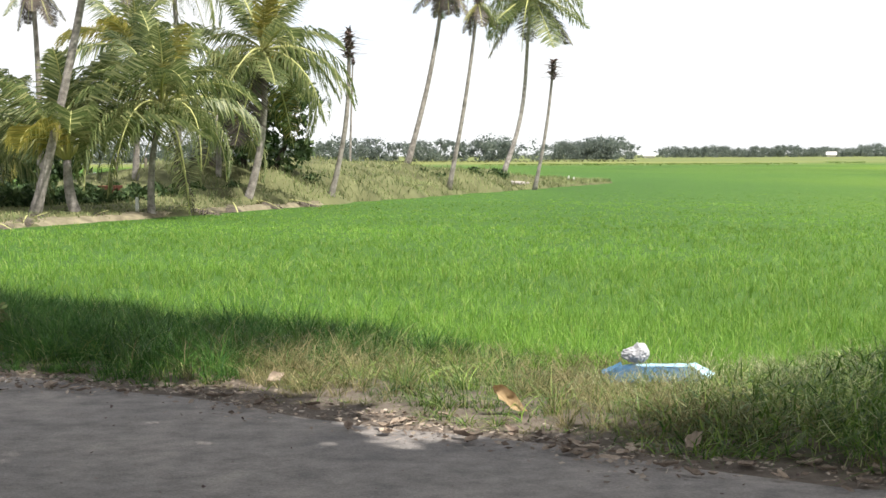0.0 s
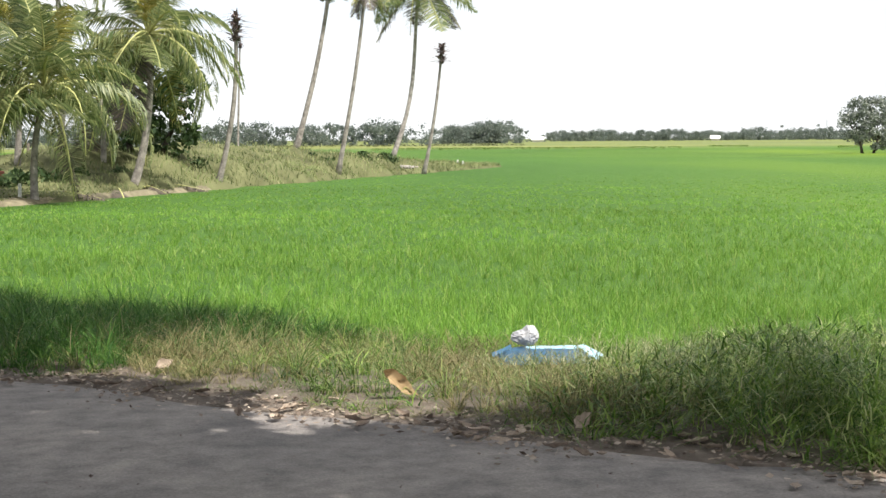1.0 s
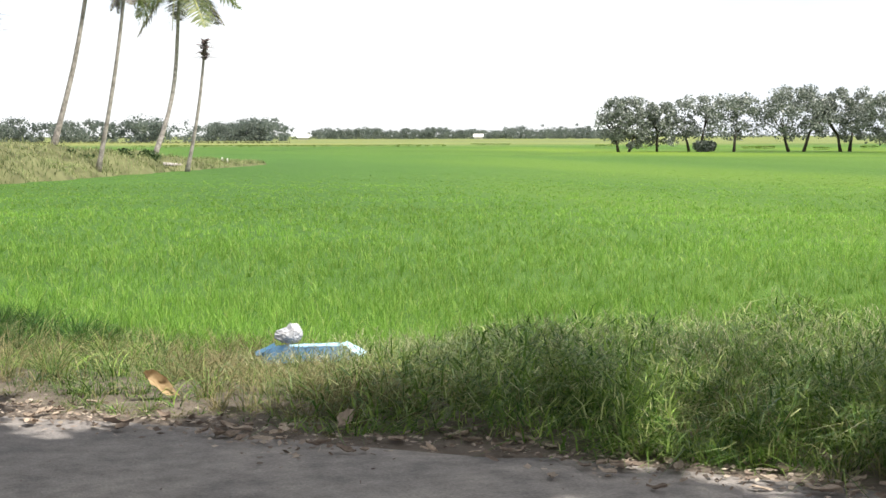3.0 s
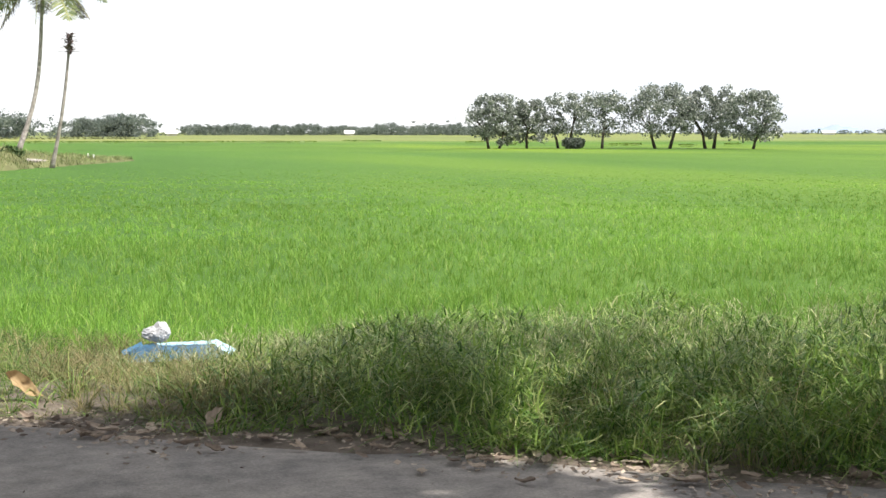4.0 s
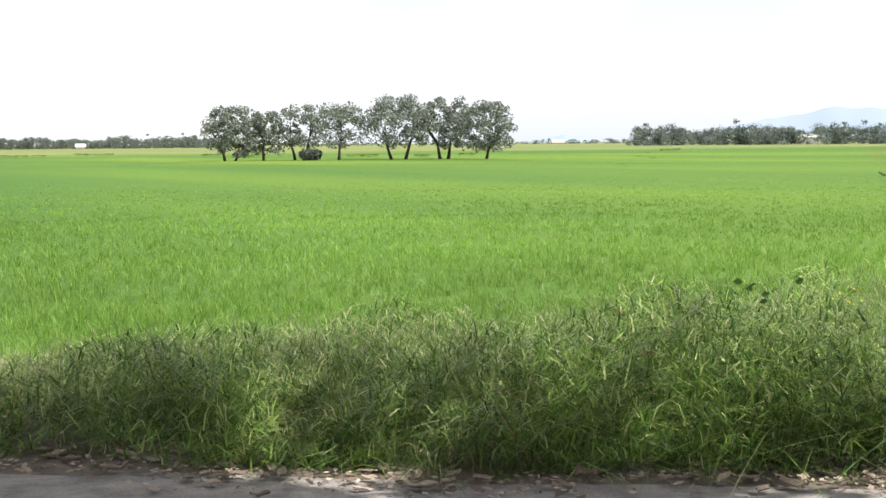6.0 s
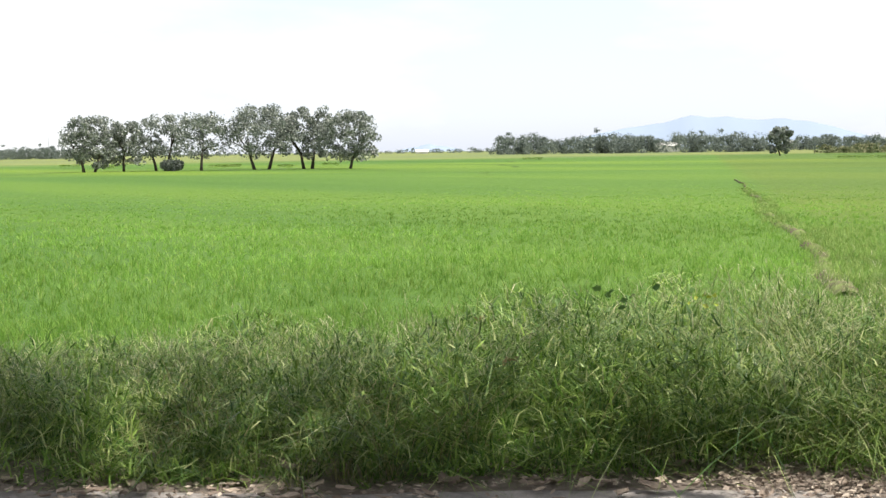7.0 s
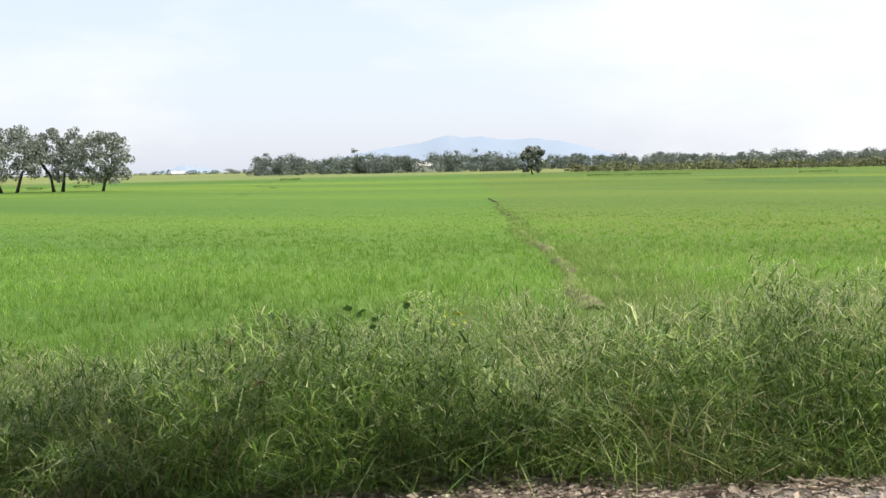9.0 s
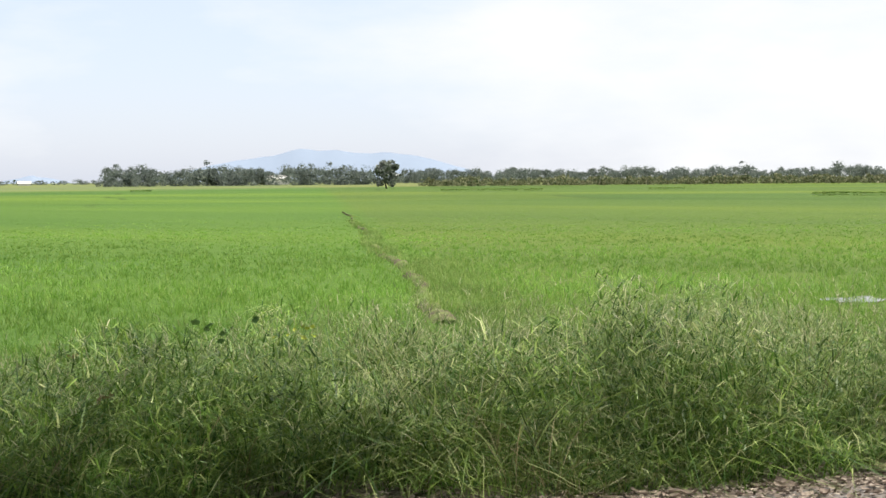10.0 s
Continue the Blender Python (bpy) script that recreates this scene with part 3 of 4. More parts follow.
    stalk = ribbons("stalk", base, h, np.full(n, 0.004), bend, way, RNG.uniform(0, 6.28, n), MAT["grass"], 4, 0.4)
    stuff("grass_stalks", stalk, "thin flowering stalks standing above the grass", "grass")
    k = 9
    t = RNG.uniform(0.72, 1.0, (n, k))
    tip = base[:, None, :] + np.stack([np.cos(way), np.sin(way), 0 * way], 1)[:, None, :] * (h * bend)[:, None, None] * (t * t)[..., None]
    tip[..., 2] += h[:, None] * (t - 0.4 * bend[:, None] * t * t)
    m = n * k
    heads = ribbons("heads", tip.reshape(-1, 3), RNG.uniform(0.02, 0.08, m), np.full(m, 0.004), RNG.uniform(0.5, 1.8, m),
                    RNG.uniform(0, 6.28, m), RNG.uniform(0, 6.28, m), MAT["head"], 2, 0.3)
    stuff("seed_heads", heads, "feathery greyish brown grass seed heads", "grass")
    # small broad leaves of weeds in the tall stretch
    s, r, x, y = verge_points(9000, EDGE + 0.3, FIELD + 0.2, -2.0, 9.0)
    z = rise(x, y) + verge_height(s) * RNG.uniform(0.1, 0.62, len(s)) * np.clip((r - EDGE) / 0.9, 0.2, 1)
    stuff("weeds", cards("weeds", np.stack([x, y, z], 1), RNG.uniform(0.008, 0.024, len(s)), MAT["grass"], RNG, 2.2), "small-leaved weeds tangled in the tall grass", "weeds")


build_verge()


# ---- the trees across the road, whose crowns shade it ----
def shade_tree(s, r, reach, radius, height, seed, leaves=9000):
    """reach: how far the crown hangs out over the road."""
    rng = np.random.default_rng(seed)
    foot, out = along(s, r, 0.0), np.array(along(0, reach))
    ob = thing("roadside_tree", foot, "broad-leaved roadside tree with a spreading crown", "tree", "trees along the road")
    fork = Vector((0.2, 0.1, height * 0.5))
    part("trunk", tube("trunk", [(0, 0, -0.3), (0.1, 0.05, height * 0.25), fork], [0.28, 0.22, 0.17], MAT["bark"], 10, 0.08, rng), ob)
    blobs = []
    for i in range(34):
        a, q = i * 2.4, math.sqrt((i + 0.5) / 34)
        tip = np.array([math.cos(a) * radius * q, math.sin(a) * radius * q, height * (0.98 - 0.22 * q * q) + rng.uniform(-0.5, 0.4)]) + out
        blobs.append((tip, radius * rng.uniform(0.16, 0.24)))
        if i % 3 == 0:
            mid = (np.array(fork) + tip) / 2 + np.array([0, 0, 0.4])
            part("limb", tube("limb", [fork, mid, tip], [0.13, 0.08, 0.03], MAT["bark"], 6), ob)
    p = crown_points(rng, leaves, blobs)
    part("crown", cards("crown", p, rng.uniform(0.16, 0.32, leaves), MAT["leaf"], rng, 1.5, 0.3), ob)


shade_tree(-7.6, -1.6, 6.2, 6.2, 8.0, 1, 13000)
shade_tree(-1.7, -2.0, 3.9, 4.7, 7.4, 4, 6600)
shade_tree(2.2, -2.4, 5.0, 4.3, 7.6, 2, 6600)
shade_tree(3.1, -2.0, 8.2, 2.5, 7.8, 5, 800)
shade_tree(20.0, -2.6, 3.8, 5.6, 8.0, 3, 6000)


# ---- palms ----
def frond_mesh(name, arch, mat, rng, leaflets=78, hang=0.5, width=0.011):
    """One feather leaf along +x, a metre long: a curved rib with two rows of leaflets whose tips hang. arch: how far the tip drops."""
    rib = lambda t: np.array([t - 0.22 * arch * t ** 3, 0.0, 0.20 * t - arch * 0.72 * t ** 2.2])
    rows = []
    for t in np.linspace(0.13, 1.0, leaflets):
        p = rib(t)
        size = 0.30 * (math.sin(math.pi * min(1, 0.14 + t * 0.88)) ** 0.6 + 0.06)
        for sgn in (-1, 1):
            out = np.array([0.55 + rng.normal(0, 0.08), sgn * 0.85, 0.10 + rng.normal(0, 0.1)])
            out /= np.linalg.norm(out)
            L = size * rng.uniform(0.8, 1.1)
            fall = hang * rng.uniform(0.6, 1.3)
            mid = p + out * L * 0.5 + np.array([0, 0, -0.10 * fall * L])
            tip = mid + (out * max(0.05, 0.5 - 0.28 * fall) + np.array([0, 0, -0.42 * fall])) * L
            w = np.array([width, 0, 0.0])
            rows += [p - w * 0.4, p + w * 0.4, mid + w * 0.6, mid - w * 0.6, tip]
    verts = np.array(rows)
    n = len(verts) // 5
    loops = (np.arange(n)[:, None] * 5 + np.array([0, 1, 2, 3, 3, 2, 4])).ravel()
    me = fast_mesh(name, verts, loops, np.tile([4, 3], n), mat)
    ribs = tube(name + "_rib", [rib(t) for t in np.linspace(0, 1, 9)], np.linspace(0.015, 0.004, 9), MAT["rib"], 5)
    return me, ribs


FROND = {}
_r = np.random.default_rng(11)
for kind, mat, hang in (("green", "frond", 1.35), ("yellow", "frond_yellow", 1.45), ("dead", "frond_dead", 1.5)):
    for i, arch in enumerate((0.48, 0.95, 1.15, 0.14)):
        FROND[kind, i] = frond_mesh("frond_" + kind, arch, MAT[mat], _r, 78, hang if i < 3 else 0.3)


def trunk_line(foot, top, sway, lean, n=12):
    """A trunk's line from foot to top: it bows sideways by sway and starts off leaning."""
    foot, top = Vector(foot), Vector(top)
    side = Vector((1, 0, 0))
    pts = []
    for i in range(n):
        t = i / (n - 1)
        pts.append(foot.lerp(top, t) + side * (sway * math.sin(math.pi * t) + lean * math.sin(2 * math.pi * t)))
    return pts


def palm(foot, top, sway, lean, radius, label, fronds=18, length=3.6, mix=(0.8, 0.15, 0.05), up=60, down=-55, nuts=0, bark_name="palm_bark", seed=0, stub=0.0):
    """A coconut palm: its trunk, its feather leaves, and the nuts or the dead head that it has."""
    rng = np.random.default_rng(seed + 100)
    foot, top = Vector(foot), Vector(top)
    ob = thing("coconut_palm", foot, label, "palm", "palms on the field bank")
    pts = [p - foot for p in trunk_line(foot - Vector((0, 0, 0.3)), top, sway, lean)]
    flare = [1.6, 1.15, 1.04] + [1.0] * 20
    radii = [radius * 0.84 * flare[i] * (1 - 0.4 * i / 11) for i in range(12)]
    part("trunk", tube("trunk", pts, radii, MAT[bark_name], 12, 0.05, rng), ob)
    head = top - foot
    for i in range(fronds):
        u = rng.uniform()
        kind = "green" if u < mix[0] else ("yellow" if u < mix[0] + mix[1] else "dead")
        tilt = up + (down - up) * ((i + 0.5) / fronds) ** 0.9 + rng.uniform(-8, 8)
        arch = 0 if tilt > 50 else (1 if tilt > 10 else (2 if tilt > -28 else 3))
        if kind == "dead":
            tilt, arch = rng.uniform(-82, -50), 3
        size = length * rng.uniform(0.85, 1.12) * (0.85 if tilt > 45 else 1.0)
        turn = i * 137.5 + rng.uniform(-15, 15)
        me, rib = FROND[kind, arch]
        m = Matrix.Translation(head) @ Matrix.Rotation(radians(turn), 4, "Z") @ Matrix.Rotation(radians(-tilt), 4, "Y") @ Matrix.Rotation(radians(rng.uniform(-25, 25)), 4, "X") @ Matrix.Diagonal((size, size, size, 1))
        f = part("frond", me, ob, "" if kind == "green" else ("yellowing frond" if kind == "yellow" else "withered brown frond"))
        f.matrix_basis = m
        part("rib", rib, f)
    for i in range(nuts):
        a = rng.uniform(0, 6.28)
        bm = bmesh.new()
        bmesh.ops.create_icosphere(bm, subdivisions=2, radius=0.13)
        bmesh.ops.scale(bm, vec=(1, 1, 1.25), verts=bm.verts)
        me = bpy.data.meshes.new("coconut")
        bm.to_mesh(me), bm.free()
        me.materials.append(MAT["nut"])
        part("coconut", me, ob).location = head + Vector((0.28 * math.cos(a), 0.28 * math.sin(a), -0.25 - 0.15 * rng.uniform()))
    if stub:
        # what is left of a dead crown: a ragged knob of leaf bases
        n = 130
        base = np.array(head) + np.stack([rng.normal(0, 0.05, n), rng.normal(0, 0.05, n), rng.uniform(-stub * 0.6, stub * 0.3, n)], 1)
        me = ribbons("dead_crown", base, rng.uniform(0.16, 0.36, n) * stub, rng.uniform(0.08, 0.18, n) * stub, rng.uniform(0.6, 3.4, n), rng.uniform(0, 6.28, n), rng.uniform(0, 6.28, n), MAT["stub"], 2, 0.35)
        part("dead_crown", me, ob, "ragged brown dead crown")
    return ob


def build_palms():
    # leaning tall palm with its crown high above
    palm(seen(-15.63, -2.19, 42), seen(-13.0, 9.2, 42), 0.1, 0.0, 0.17, "tall leaning grey coconut palm at the field edge", 16, 2.8, (0.7, 0.1, 0.2), 70, -30, seed=1)
    palm(seen(-15.3, -1.2, 58), seen(-15.45, 6.6, 58), 0.1, 0, 0.16, "tall coconut palm with drooping withered fronds", 9, 2.0, (0.1, 0.1, 0.8), 40, -75, seed=2)
    palm(seen(-13.9, -2.15, 43), seen(-14.3, -0.1, 43), -0.1, 0, 0.22, "young coconut palm with a short thick trunk", 18, 4.6, (0.95, 0.05, 0.0), 82, 22, seed=3)
    palm(seen(-17.7, -2.0, 47), seen(-17.8, 0.2, 47), 0.0, 0, 0.2, "young coconut palm with orange yellow lower fronds", 15, 3.6, (0.55, 0.45, 0.0), 65, 0, seed=4)
    palm(seen(-11.2, -2.15, 43.5), seen(-10.75, 1.95, 43.5), -0.15, 0.0, 0.14, "coconut palm with broad green and yellow fronds", 24, 3.5, (0.8, 0.18, 0.02), 85, -24, 6, seed=5)
    palm(seen(-11.9, -1.6, 54), seen(-11.7, 4.0, 54), 0.1, 0, 0.16, "taller green coconut palm behind the others", 17, 3.5, (0.9, 0.1, 0.0), 85, -8, seed=6)
    palm(seen(-7.7, -1.85, 50), seen(-6.9, 4.05, 50), 0.3, 0.0, 0.17, "coconut palm with arching fronds and nuts", 26, 3.5, (0.72, 0.24, 0.04), 82, -45, 9, seed=7)
    palm(seen(-8.8, -1.6, 54), seen(-8.7, 1.6, 54), 0.1, 0, 0.15, "low coconut palm in the shade of the others", 9, 2.8, (0.6, 0.35, 0.05), 60, -30, seed=8)
    palm(seen(-10.3, -1.5, 60), seen(-10.3, 7.2, 60), 0.2, 0, 0.17, "tall coconut palm rising behind the grove", 16, 3.2, (0.8, 0.1, 0.1), 70, -30, seed=9)
    # dead and living palms in the open
    palm(seen(-4.43, -1.6, 54), seen(-3.6, 4.45, 54), 0.25, 0.0, 0.125, "dead coconut palm that has lost its fronds", 0, stub=1.1, seed=10)
    palm(seen(-3.62, -0.45, 88), seen(-3.45, 3.7, 88), 0.0, 0, 0.09, "thin far dead palm trunk", 0, stub=0.5, seed=11)
    palm(seen(-1.46, -0.45, 76), seen(0.15, 6.9, 76), 0.24, 0.0, 0.17, "tall curved palm with hanging withered fronds", 15, 2.4, (0.35, 0.05, 0.6), 40, -80, seed=12)
    palm(seen(0.2, -1.25, 66), seen(1.4, 5.9, 66), 0.12, 0.0, 0.125, "slender dying palm with a small ragged crown", 9, 1.6, (0.4, 0.1, 0.5), 50, -70, seed=13, stub=0.8)
    palm(seen(2.2, -0.9, 79), seen(3.46, 6.2, 79), 0.5, 0.12, 0.155, "curved pale coconut palm with a full crown", 24, 3.9, (0.85, 0.03, 0.12), 70, -50, 5, seed=14, bark_name="pale_bark")
    palm(seen(3.55, -1.25, 74), seen(4.3, 3.4, 74), 0.12, 0.0, 0.115, "dead palm trunk with a withered knob", 0, stub=1.1, seed=15)


build_palms()


# ---- bank under the palms ----
BANK_A, BANK_B = Vector((-21.0, 11.0, 0)), Vector((10.5, 91.0, 0))   # the bank's edge along the rice


def bank_at(u, v):
    """u metres along the bank's edge, v metres back from it."""
    d = (BANK_B - BANK_A).normalized()
    side = Vector((-d.y, d.x, 0))
    return BANK_A + d * u + side * v


def build_bank():
    length = (BANK_B - BANK_A).length
    verts, faces = [], []
    us, vs = np.arange(0, length + 0.1, 0.8), np.array([-0.6, 0.0, 0.5, 1.1, 1.8, 2.6, 3.6, 5.0, 7.0, 9.0, 11.5, 14.0])
    for u in us:
        end = min(1.0, (length - u) / 9.0 + 0.02)
        top = np.interp(u, [0, 38, 46, 60, 68, 76, 86], [0.12, 0.2, 1.25, 1.25, 0.95, 0.4, 0.2]) * min(1, end * 1.3)
        for v in vs:
            z = top * float(np.interp(v, [-0.6, 0, 1.1, 2.6, 5, 9, 11.5, 14], [-0.4, 0.0, 0.45, 0.8, 1.0, 0.9, 0.2, -0.4])) + (0.05 if 0 <= v < 11 else -0.1)
            z += 0.6 * min(1, top) * noise.noise((u * 0.4, v * 0.55, 4)) + 0.36 * min(1, top) * noise.noise((u * 1.1, v * 1.3, 9))
            p = bank_at(u, v * (0.35 + 0.65 * end))
            verts.append((p.x, p.y, z - 0.08))
    m = len(vs)
    for i in range(len(us) - 1):
        for j in range(m - 1):
            faces.append((i * m + j, (i + 1) * m + j, (i + 1) * m + j + 1, i * m + j + 1))
    tagged(new("bank", mesh_of("bank", verts, faces, MAT["bank_soil"], True)), "low earth bank with rough dry grass beside the paddy", "bank", "", "structure")
    # grass on it
    va = np.array(verts).reshape(len(us), m, 3)
    n = 30000
    i, j = RNG.uniform(0, len(us) - 1.001, n), RNG.uniform(0.6, m - 2.2, n)
    i0, j0 = i.astype(int), j.astype(int)
    fi, fj = (i - i0)[:, None], (j - j0)[:, None]
    p = (va[i0, j0] * (1 - fi) + va[i0 + 1, j0] * fi) * (1 - fj) + (va[i0, j0 + 1] * (1 - fi) + va[i0 + 1, j0 + 1] * fi) * fj
    me = ribbons("bank_grass", p, RNG.uniform(0.06, 0.34, n) * np.interp(i, [0, 46, 56, 110], [0.4, 0.4, 1.0, 1.0]), RNG.uniform(0.02, 0.04, n), RNG.uniform(0.2, 1.1, n), RNG.uniform(0, 6.28, n), RNG.uniform(0, 6.28, n), MAT["bank"])
    stuff("bank_grass", me, "rough yellow-green grass on the earth bank", "grass")


build_bank()


def build_earth_strip():
    """The trodden pale earth between the palms and the rice."""
    verts, faces = [], []
    us, vs = np.arange(20, 45.1, 0.5), (-0.45, -0.2, 0.05, 0.3, 0.6, 0.9)
    for u in us:
        for j, v in enumerate(vs):
            p = bank_at(u, v + 0.35 * noise.noise((u * 0.5, j * 0.2, 6)))
            verts.append((p.x, p.y, (-0.2, -0.04, 0.0, 0.0, -0.02, -0.2)[j] + 0.06 * noise.noise((u * 1.3, v * 2, 2))))
    for i in range(len(us) - 1):
        for j in range(5):
            a = i * 6 + j
            faces.append((a, a + 6, a + 7, a + 1))
    tagged(new("earth_strip", mesh_of("earth_strip", verts, faces, MAT["pale_earth"], True)), "strip of pale trodden earth along the rice", "path", "", "structure")


build_earth_strip()


# ---- trees ----
def tree(foot, height, width, label, stems=2, leaves=2600, leaf=0.22, mat="leaf", group="", seed=0, low=0.2, name="tree", clumps=110):
    rng = np.random.default_rng(seed + 900)
    ob = thing(name, foot, label, "tree", group)
    blobs = []
    for i in range(stems):
        a = rng.uniform(0, 6.28) if stems < 2 else i * math.pi * 2 / stems + rng.uniform(-0.5, 0.5)
        foot_at = Vector((math.cos(a), math.sin(a) * 0.5, 0)) * (0.0 if stems == 1 else width * 0.10)
        fork = foot_at + Vector((math.cos(a) * width * 0.10, math.sin(a) * width * 0.1, height * rng.uniform(0.26, 0.38)))
        mid = foot_at.lerp(fork, 0.5) + Vector((rng.uniform(-0.15, 0.15), rng.uniform(-0.15, 0.15), 0))
        r0 = height * 0.021
        part("trunk", tube("trunk", [foot_at - Vector((0, 0, 0.3)), mid, fork], [r0 * 1.5, r0 * 1.05, r0 * 0.8], MAT["bark"], 8, 0.1, rng), ob)
        for j in range(4):
            b = a + rng.uniform(-1.5, 1.5)
            tip = fork + Vector((math.cos(b) * width * rng.uniform(0.15, 0.34), math.sin(b) * width * rng.uniform(0.15, 0.34), height * rng.uniform(0.12, 0.45)))
            part("limb", tube("limb", [fork - Vector((0, 0, 0.1)), fork.lerp(tip, 0.5) + Vector((0, 0, 0.1)), tip], [r0 * 0.6, r0 * 0.4, r0 * 0.12], MAT["bark"], 6), ob)
            blobs.append((np.array(tip), width * rng.uniform(0.10, 0.17)))
    while len(blobs) < clumps:
        a, q = rng.uniform(0, 6.28), math.sqrt(rng.uniform(0, 1))
        z = low + (0.95 - low) * rng.uniform() ** 0.75
        reach = width * 0.5 * math.sin(math.pi * min(1, 0.22 + (z - low) / (1 - low) * 0.66)) ** 0.6
        blobs.append((np.array([math.cos(a) * reach * q, math.sin(a) * reach * q, z * height]), width * rng.uniform(0.06, 0.125)))
    p = crown_points(rng, leaves, blobs)
    part("crown", cards("crown", p, rng.uniform(0.6, 1.3, leaves) * leaf, MAT[mat], rng), ob)
    return ob


def build_field_trees():
    d = 158
    for i, (az, width, top, stems, text) in enumerate((
            (20.4, 4.2, 5.7, 2, "dense dark green tree standing in the paddy"),
            (21.7, 3.6, 5.3, 1, "small dark green tree standing in the paddy"),
            (23.1, 4.0, 6.1, 2, "open crowned tree with pale glossy leaves"),
            (24.6, 5.0, 5.9, 1, "open crowned tree with thin gappy foliage"),
            (26.9, 6.1, 6.7, 2, "broad forked tree with several stems"),
            (28.7, 4.8, 6.8, 2, "tall round green tree with a forked trunk"),
            (30.32, 4.7, 6.1, 1, "round green tree at the end of the row"))):
        foot = bearing(az, d + (i % 3) * 2 - 2, -0.15)
        tree(foot, top, width * 1.28, text, stems, (7000, 5600, 3900, 4400, 8200, 7200, 7000)[i], 0.165, "leaf", "trees standing in the paddy", i, (0.1, 0.15, 0.22, 0.24, 0.2, 0.2, 0.16)[i])
    rng = np.random.default_rng(5)
    bush = thing("bush", bearing(23.5, 156, -0.1), "low dark round bush between the trees", "bush")
    p = crown_points(rng, 900, [(np.array([x, 0, 0.55]), 0.7) for x in (-0.55, 0, 0.6)])
    part("leaves", cards("leaves", p, rng.uniform(0.15, 0.3, 900), MAT["leaf"], rng), bush)


build_field_trees()


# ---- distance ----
def woods(name, az0, az1, d, low, high, count, label, seed, palms=0, leaf=1.1, mat="hazed_leaf", each=760, wide=0.95):
    """A far belt of trees from bearing az0 to az1; its crowns are low to high metres tall and rise and fall in groups."""
    rng = np.random.default_rng(seed)
    pts, size = [], []
    for i in range(count):
        u = (i + rng.uniform(0, 1)) / count
        az = az0 + (az1 - az0) * u
        group = 0.5 + 0.5 * math.sin(u * count * 0.33 + seed) * math.sin(u * count * 0.11 + 2.0 * seed)
        h = low + (high - low) * (0.45 * group + 0.55 * rng.uniform() ** 1.3)
        p = np.array(bearing(az, d * rng.uniform(0.97, 1.05)))
        w = h * rng.uniform(0.75, 1.3) * wide
        blobs = []
        for k in range(14):
            z = rng.uniform(0.06, 0.88)
            q = w * 0.7 * math.sqrt(max(0.05, 1 - z * z))
            blobs.append((p + np.array([rng.normal(0, q * 0.7), rng.normal(0, q * 0.7), h * z]), w * rng.uniform(0.24, 0.38)))
        q = crown_points(rng, each, blobs)
        q[:, 2] = np.maximum(q[:, 2], 0.1)
        pts.append(q), size.append(rng.uniform(0.5, 1.2, each) * leaf * 0.42 * h / 9)
        core = crown_points(rng, 150, [(c, k * 0.6) for c, k in blobs])
        core[:, 2] = np.maximum(core[:, 2], 0.3)
        pts.append(core), size.append(rng.uniform(0.9, 1.5, 150) * leaf * 0.8 * h / 9)
    for i in range(palms):
        az = rng.uniform(az0, az1)
        h = high * rng.uniform(0.8, 1.08)
        p = np.array(bearing(az, d))
        q = rng.normal(0, 1, (50, 3)) * np.array([0.7, 0.7, 0.45]) * h / 10 + p + np.array([0, 0, h])
        t = np.outer(np.linspace(0, 1, 14), [0, 0, h]) + p
        pts += [q, t]
        size += [np.full(50, 0.06 * h), np.full(14, 0.045 * h)]
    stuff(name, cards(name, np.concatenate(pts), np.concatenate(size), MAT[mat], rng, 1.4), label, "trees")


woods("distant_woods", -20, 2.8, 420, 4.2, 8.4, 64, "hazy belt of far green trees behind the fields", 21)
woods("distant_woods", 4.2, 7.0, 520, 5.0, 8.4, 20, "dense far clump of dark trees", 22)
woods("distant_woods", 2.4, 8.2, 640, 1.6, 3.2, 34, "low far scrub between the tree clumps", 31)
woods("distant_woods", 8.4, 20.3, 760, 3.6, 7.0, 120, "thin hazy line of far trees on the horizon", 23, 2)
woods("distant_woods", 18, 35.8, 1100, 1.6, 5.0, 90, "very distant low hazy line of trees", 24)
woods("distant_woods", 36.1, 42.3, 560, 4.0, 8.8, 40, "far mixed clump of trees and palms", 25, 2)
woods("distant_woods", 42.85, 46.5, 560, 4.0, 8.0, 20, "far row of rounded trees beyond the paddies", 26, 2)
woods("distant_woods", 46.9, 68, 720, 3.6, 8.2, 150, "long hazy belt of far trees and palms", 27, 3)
woods("reed_hedge", 48.3, 68, 330, 1.0, 2.6, 170, "long strip of pale green reeds along the far paddy edge", 28, 0, 1.6, "hedge", 200, 1.1)
woods("reed_hedge", -9, 7.5, 300, 0.4, 0.8, 120, "low pale strip of dry reeds along the far paddy edge", 29, 0, 1.6, "hedge", 120, 0.9)


for az0, az1, d, seed in ((19.3, 20.1, 200, 51), (21.0, 21.3, 176, 52), (25.0, 26.1, 168, 53), (27.6, 28.1, 160, 54), (29.3, 29.9, 175, 55), (37.0, 37.8, 230, 56),
                          (48.9, 52.9, 190, 57), (57.0, 58.4, 190, 58), (63.2, 66.6, 120, 59), (1.5, 13.5, 205, 60), (14.6, 16.0, 230, 61)):
    woods("bund_grass", az0, az1, d, 0.08, 0.2, int(6 + (az1 - az0) * 9), "low rough grass on a bund between two paddies", seed, 0, 6.0, "dike_grass", 90, 2.2)


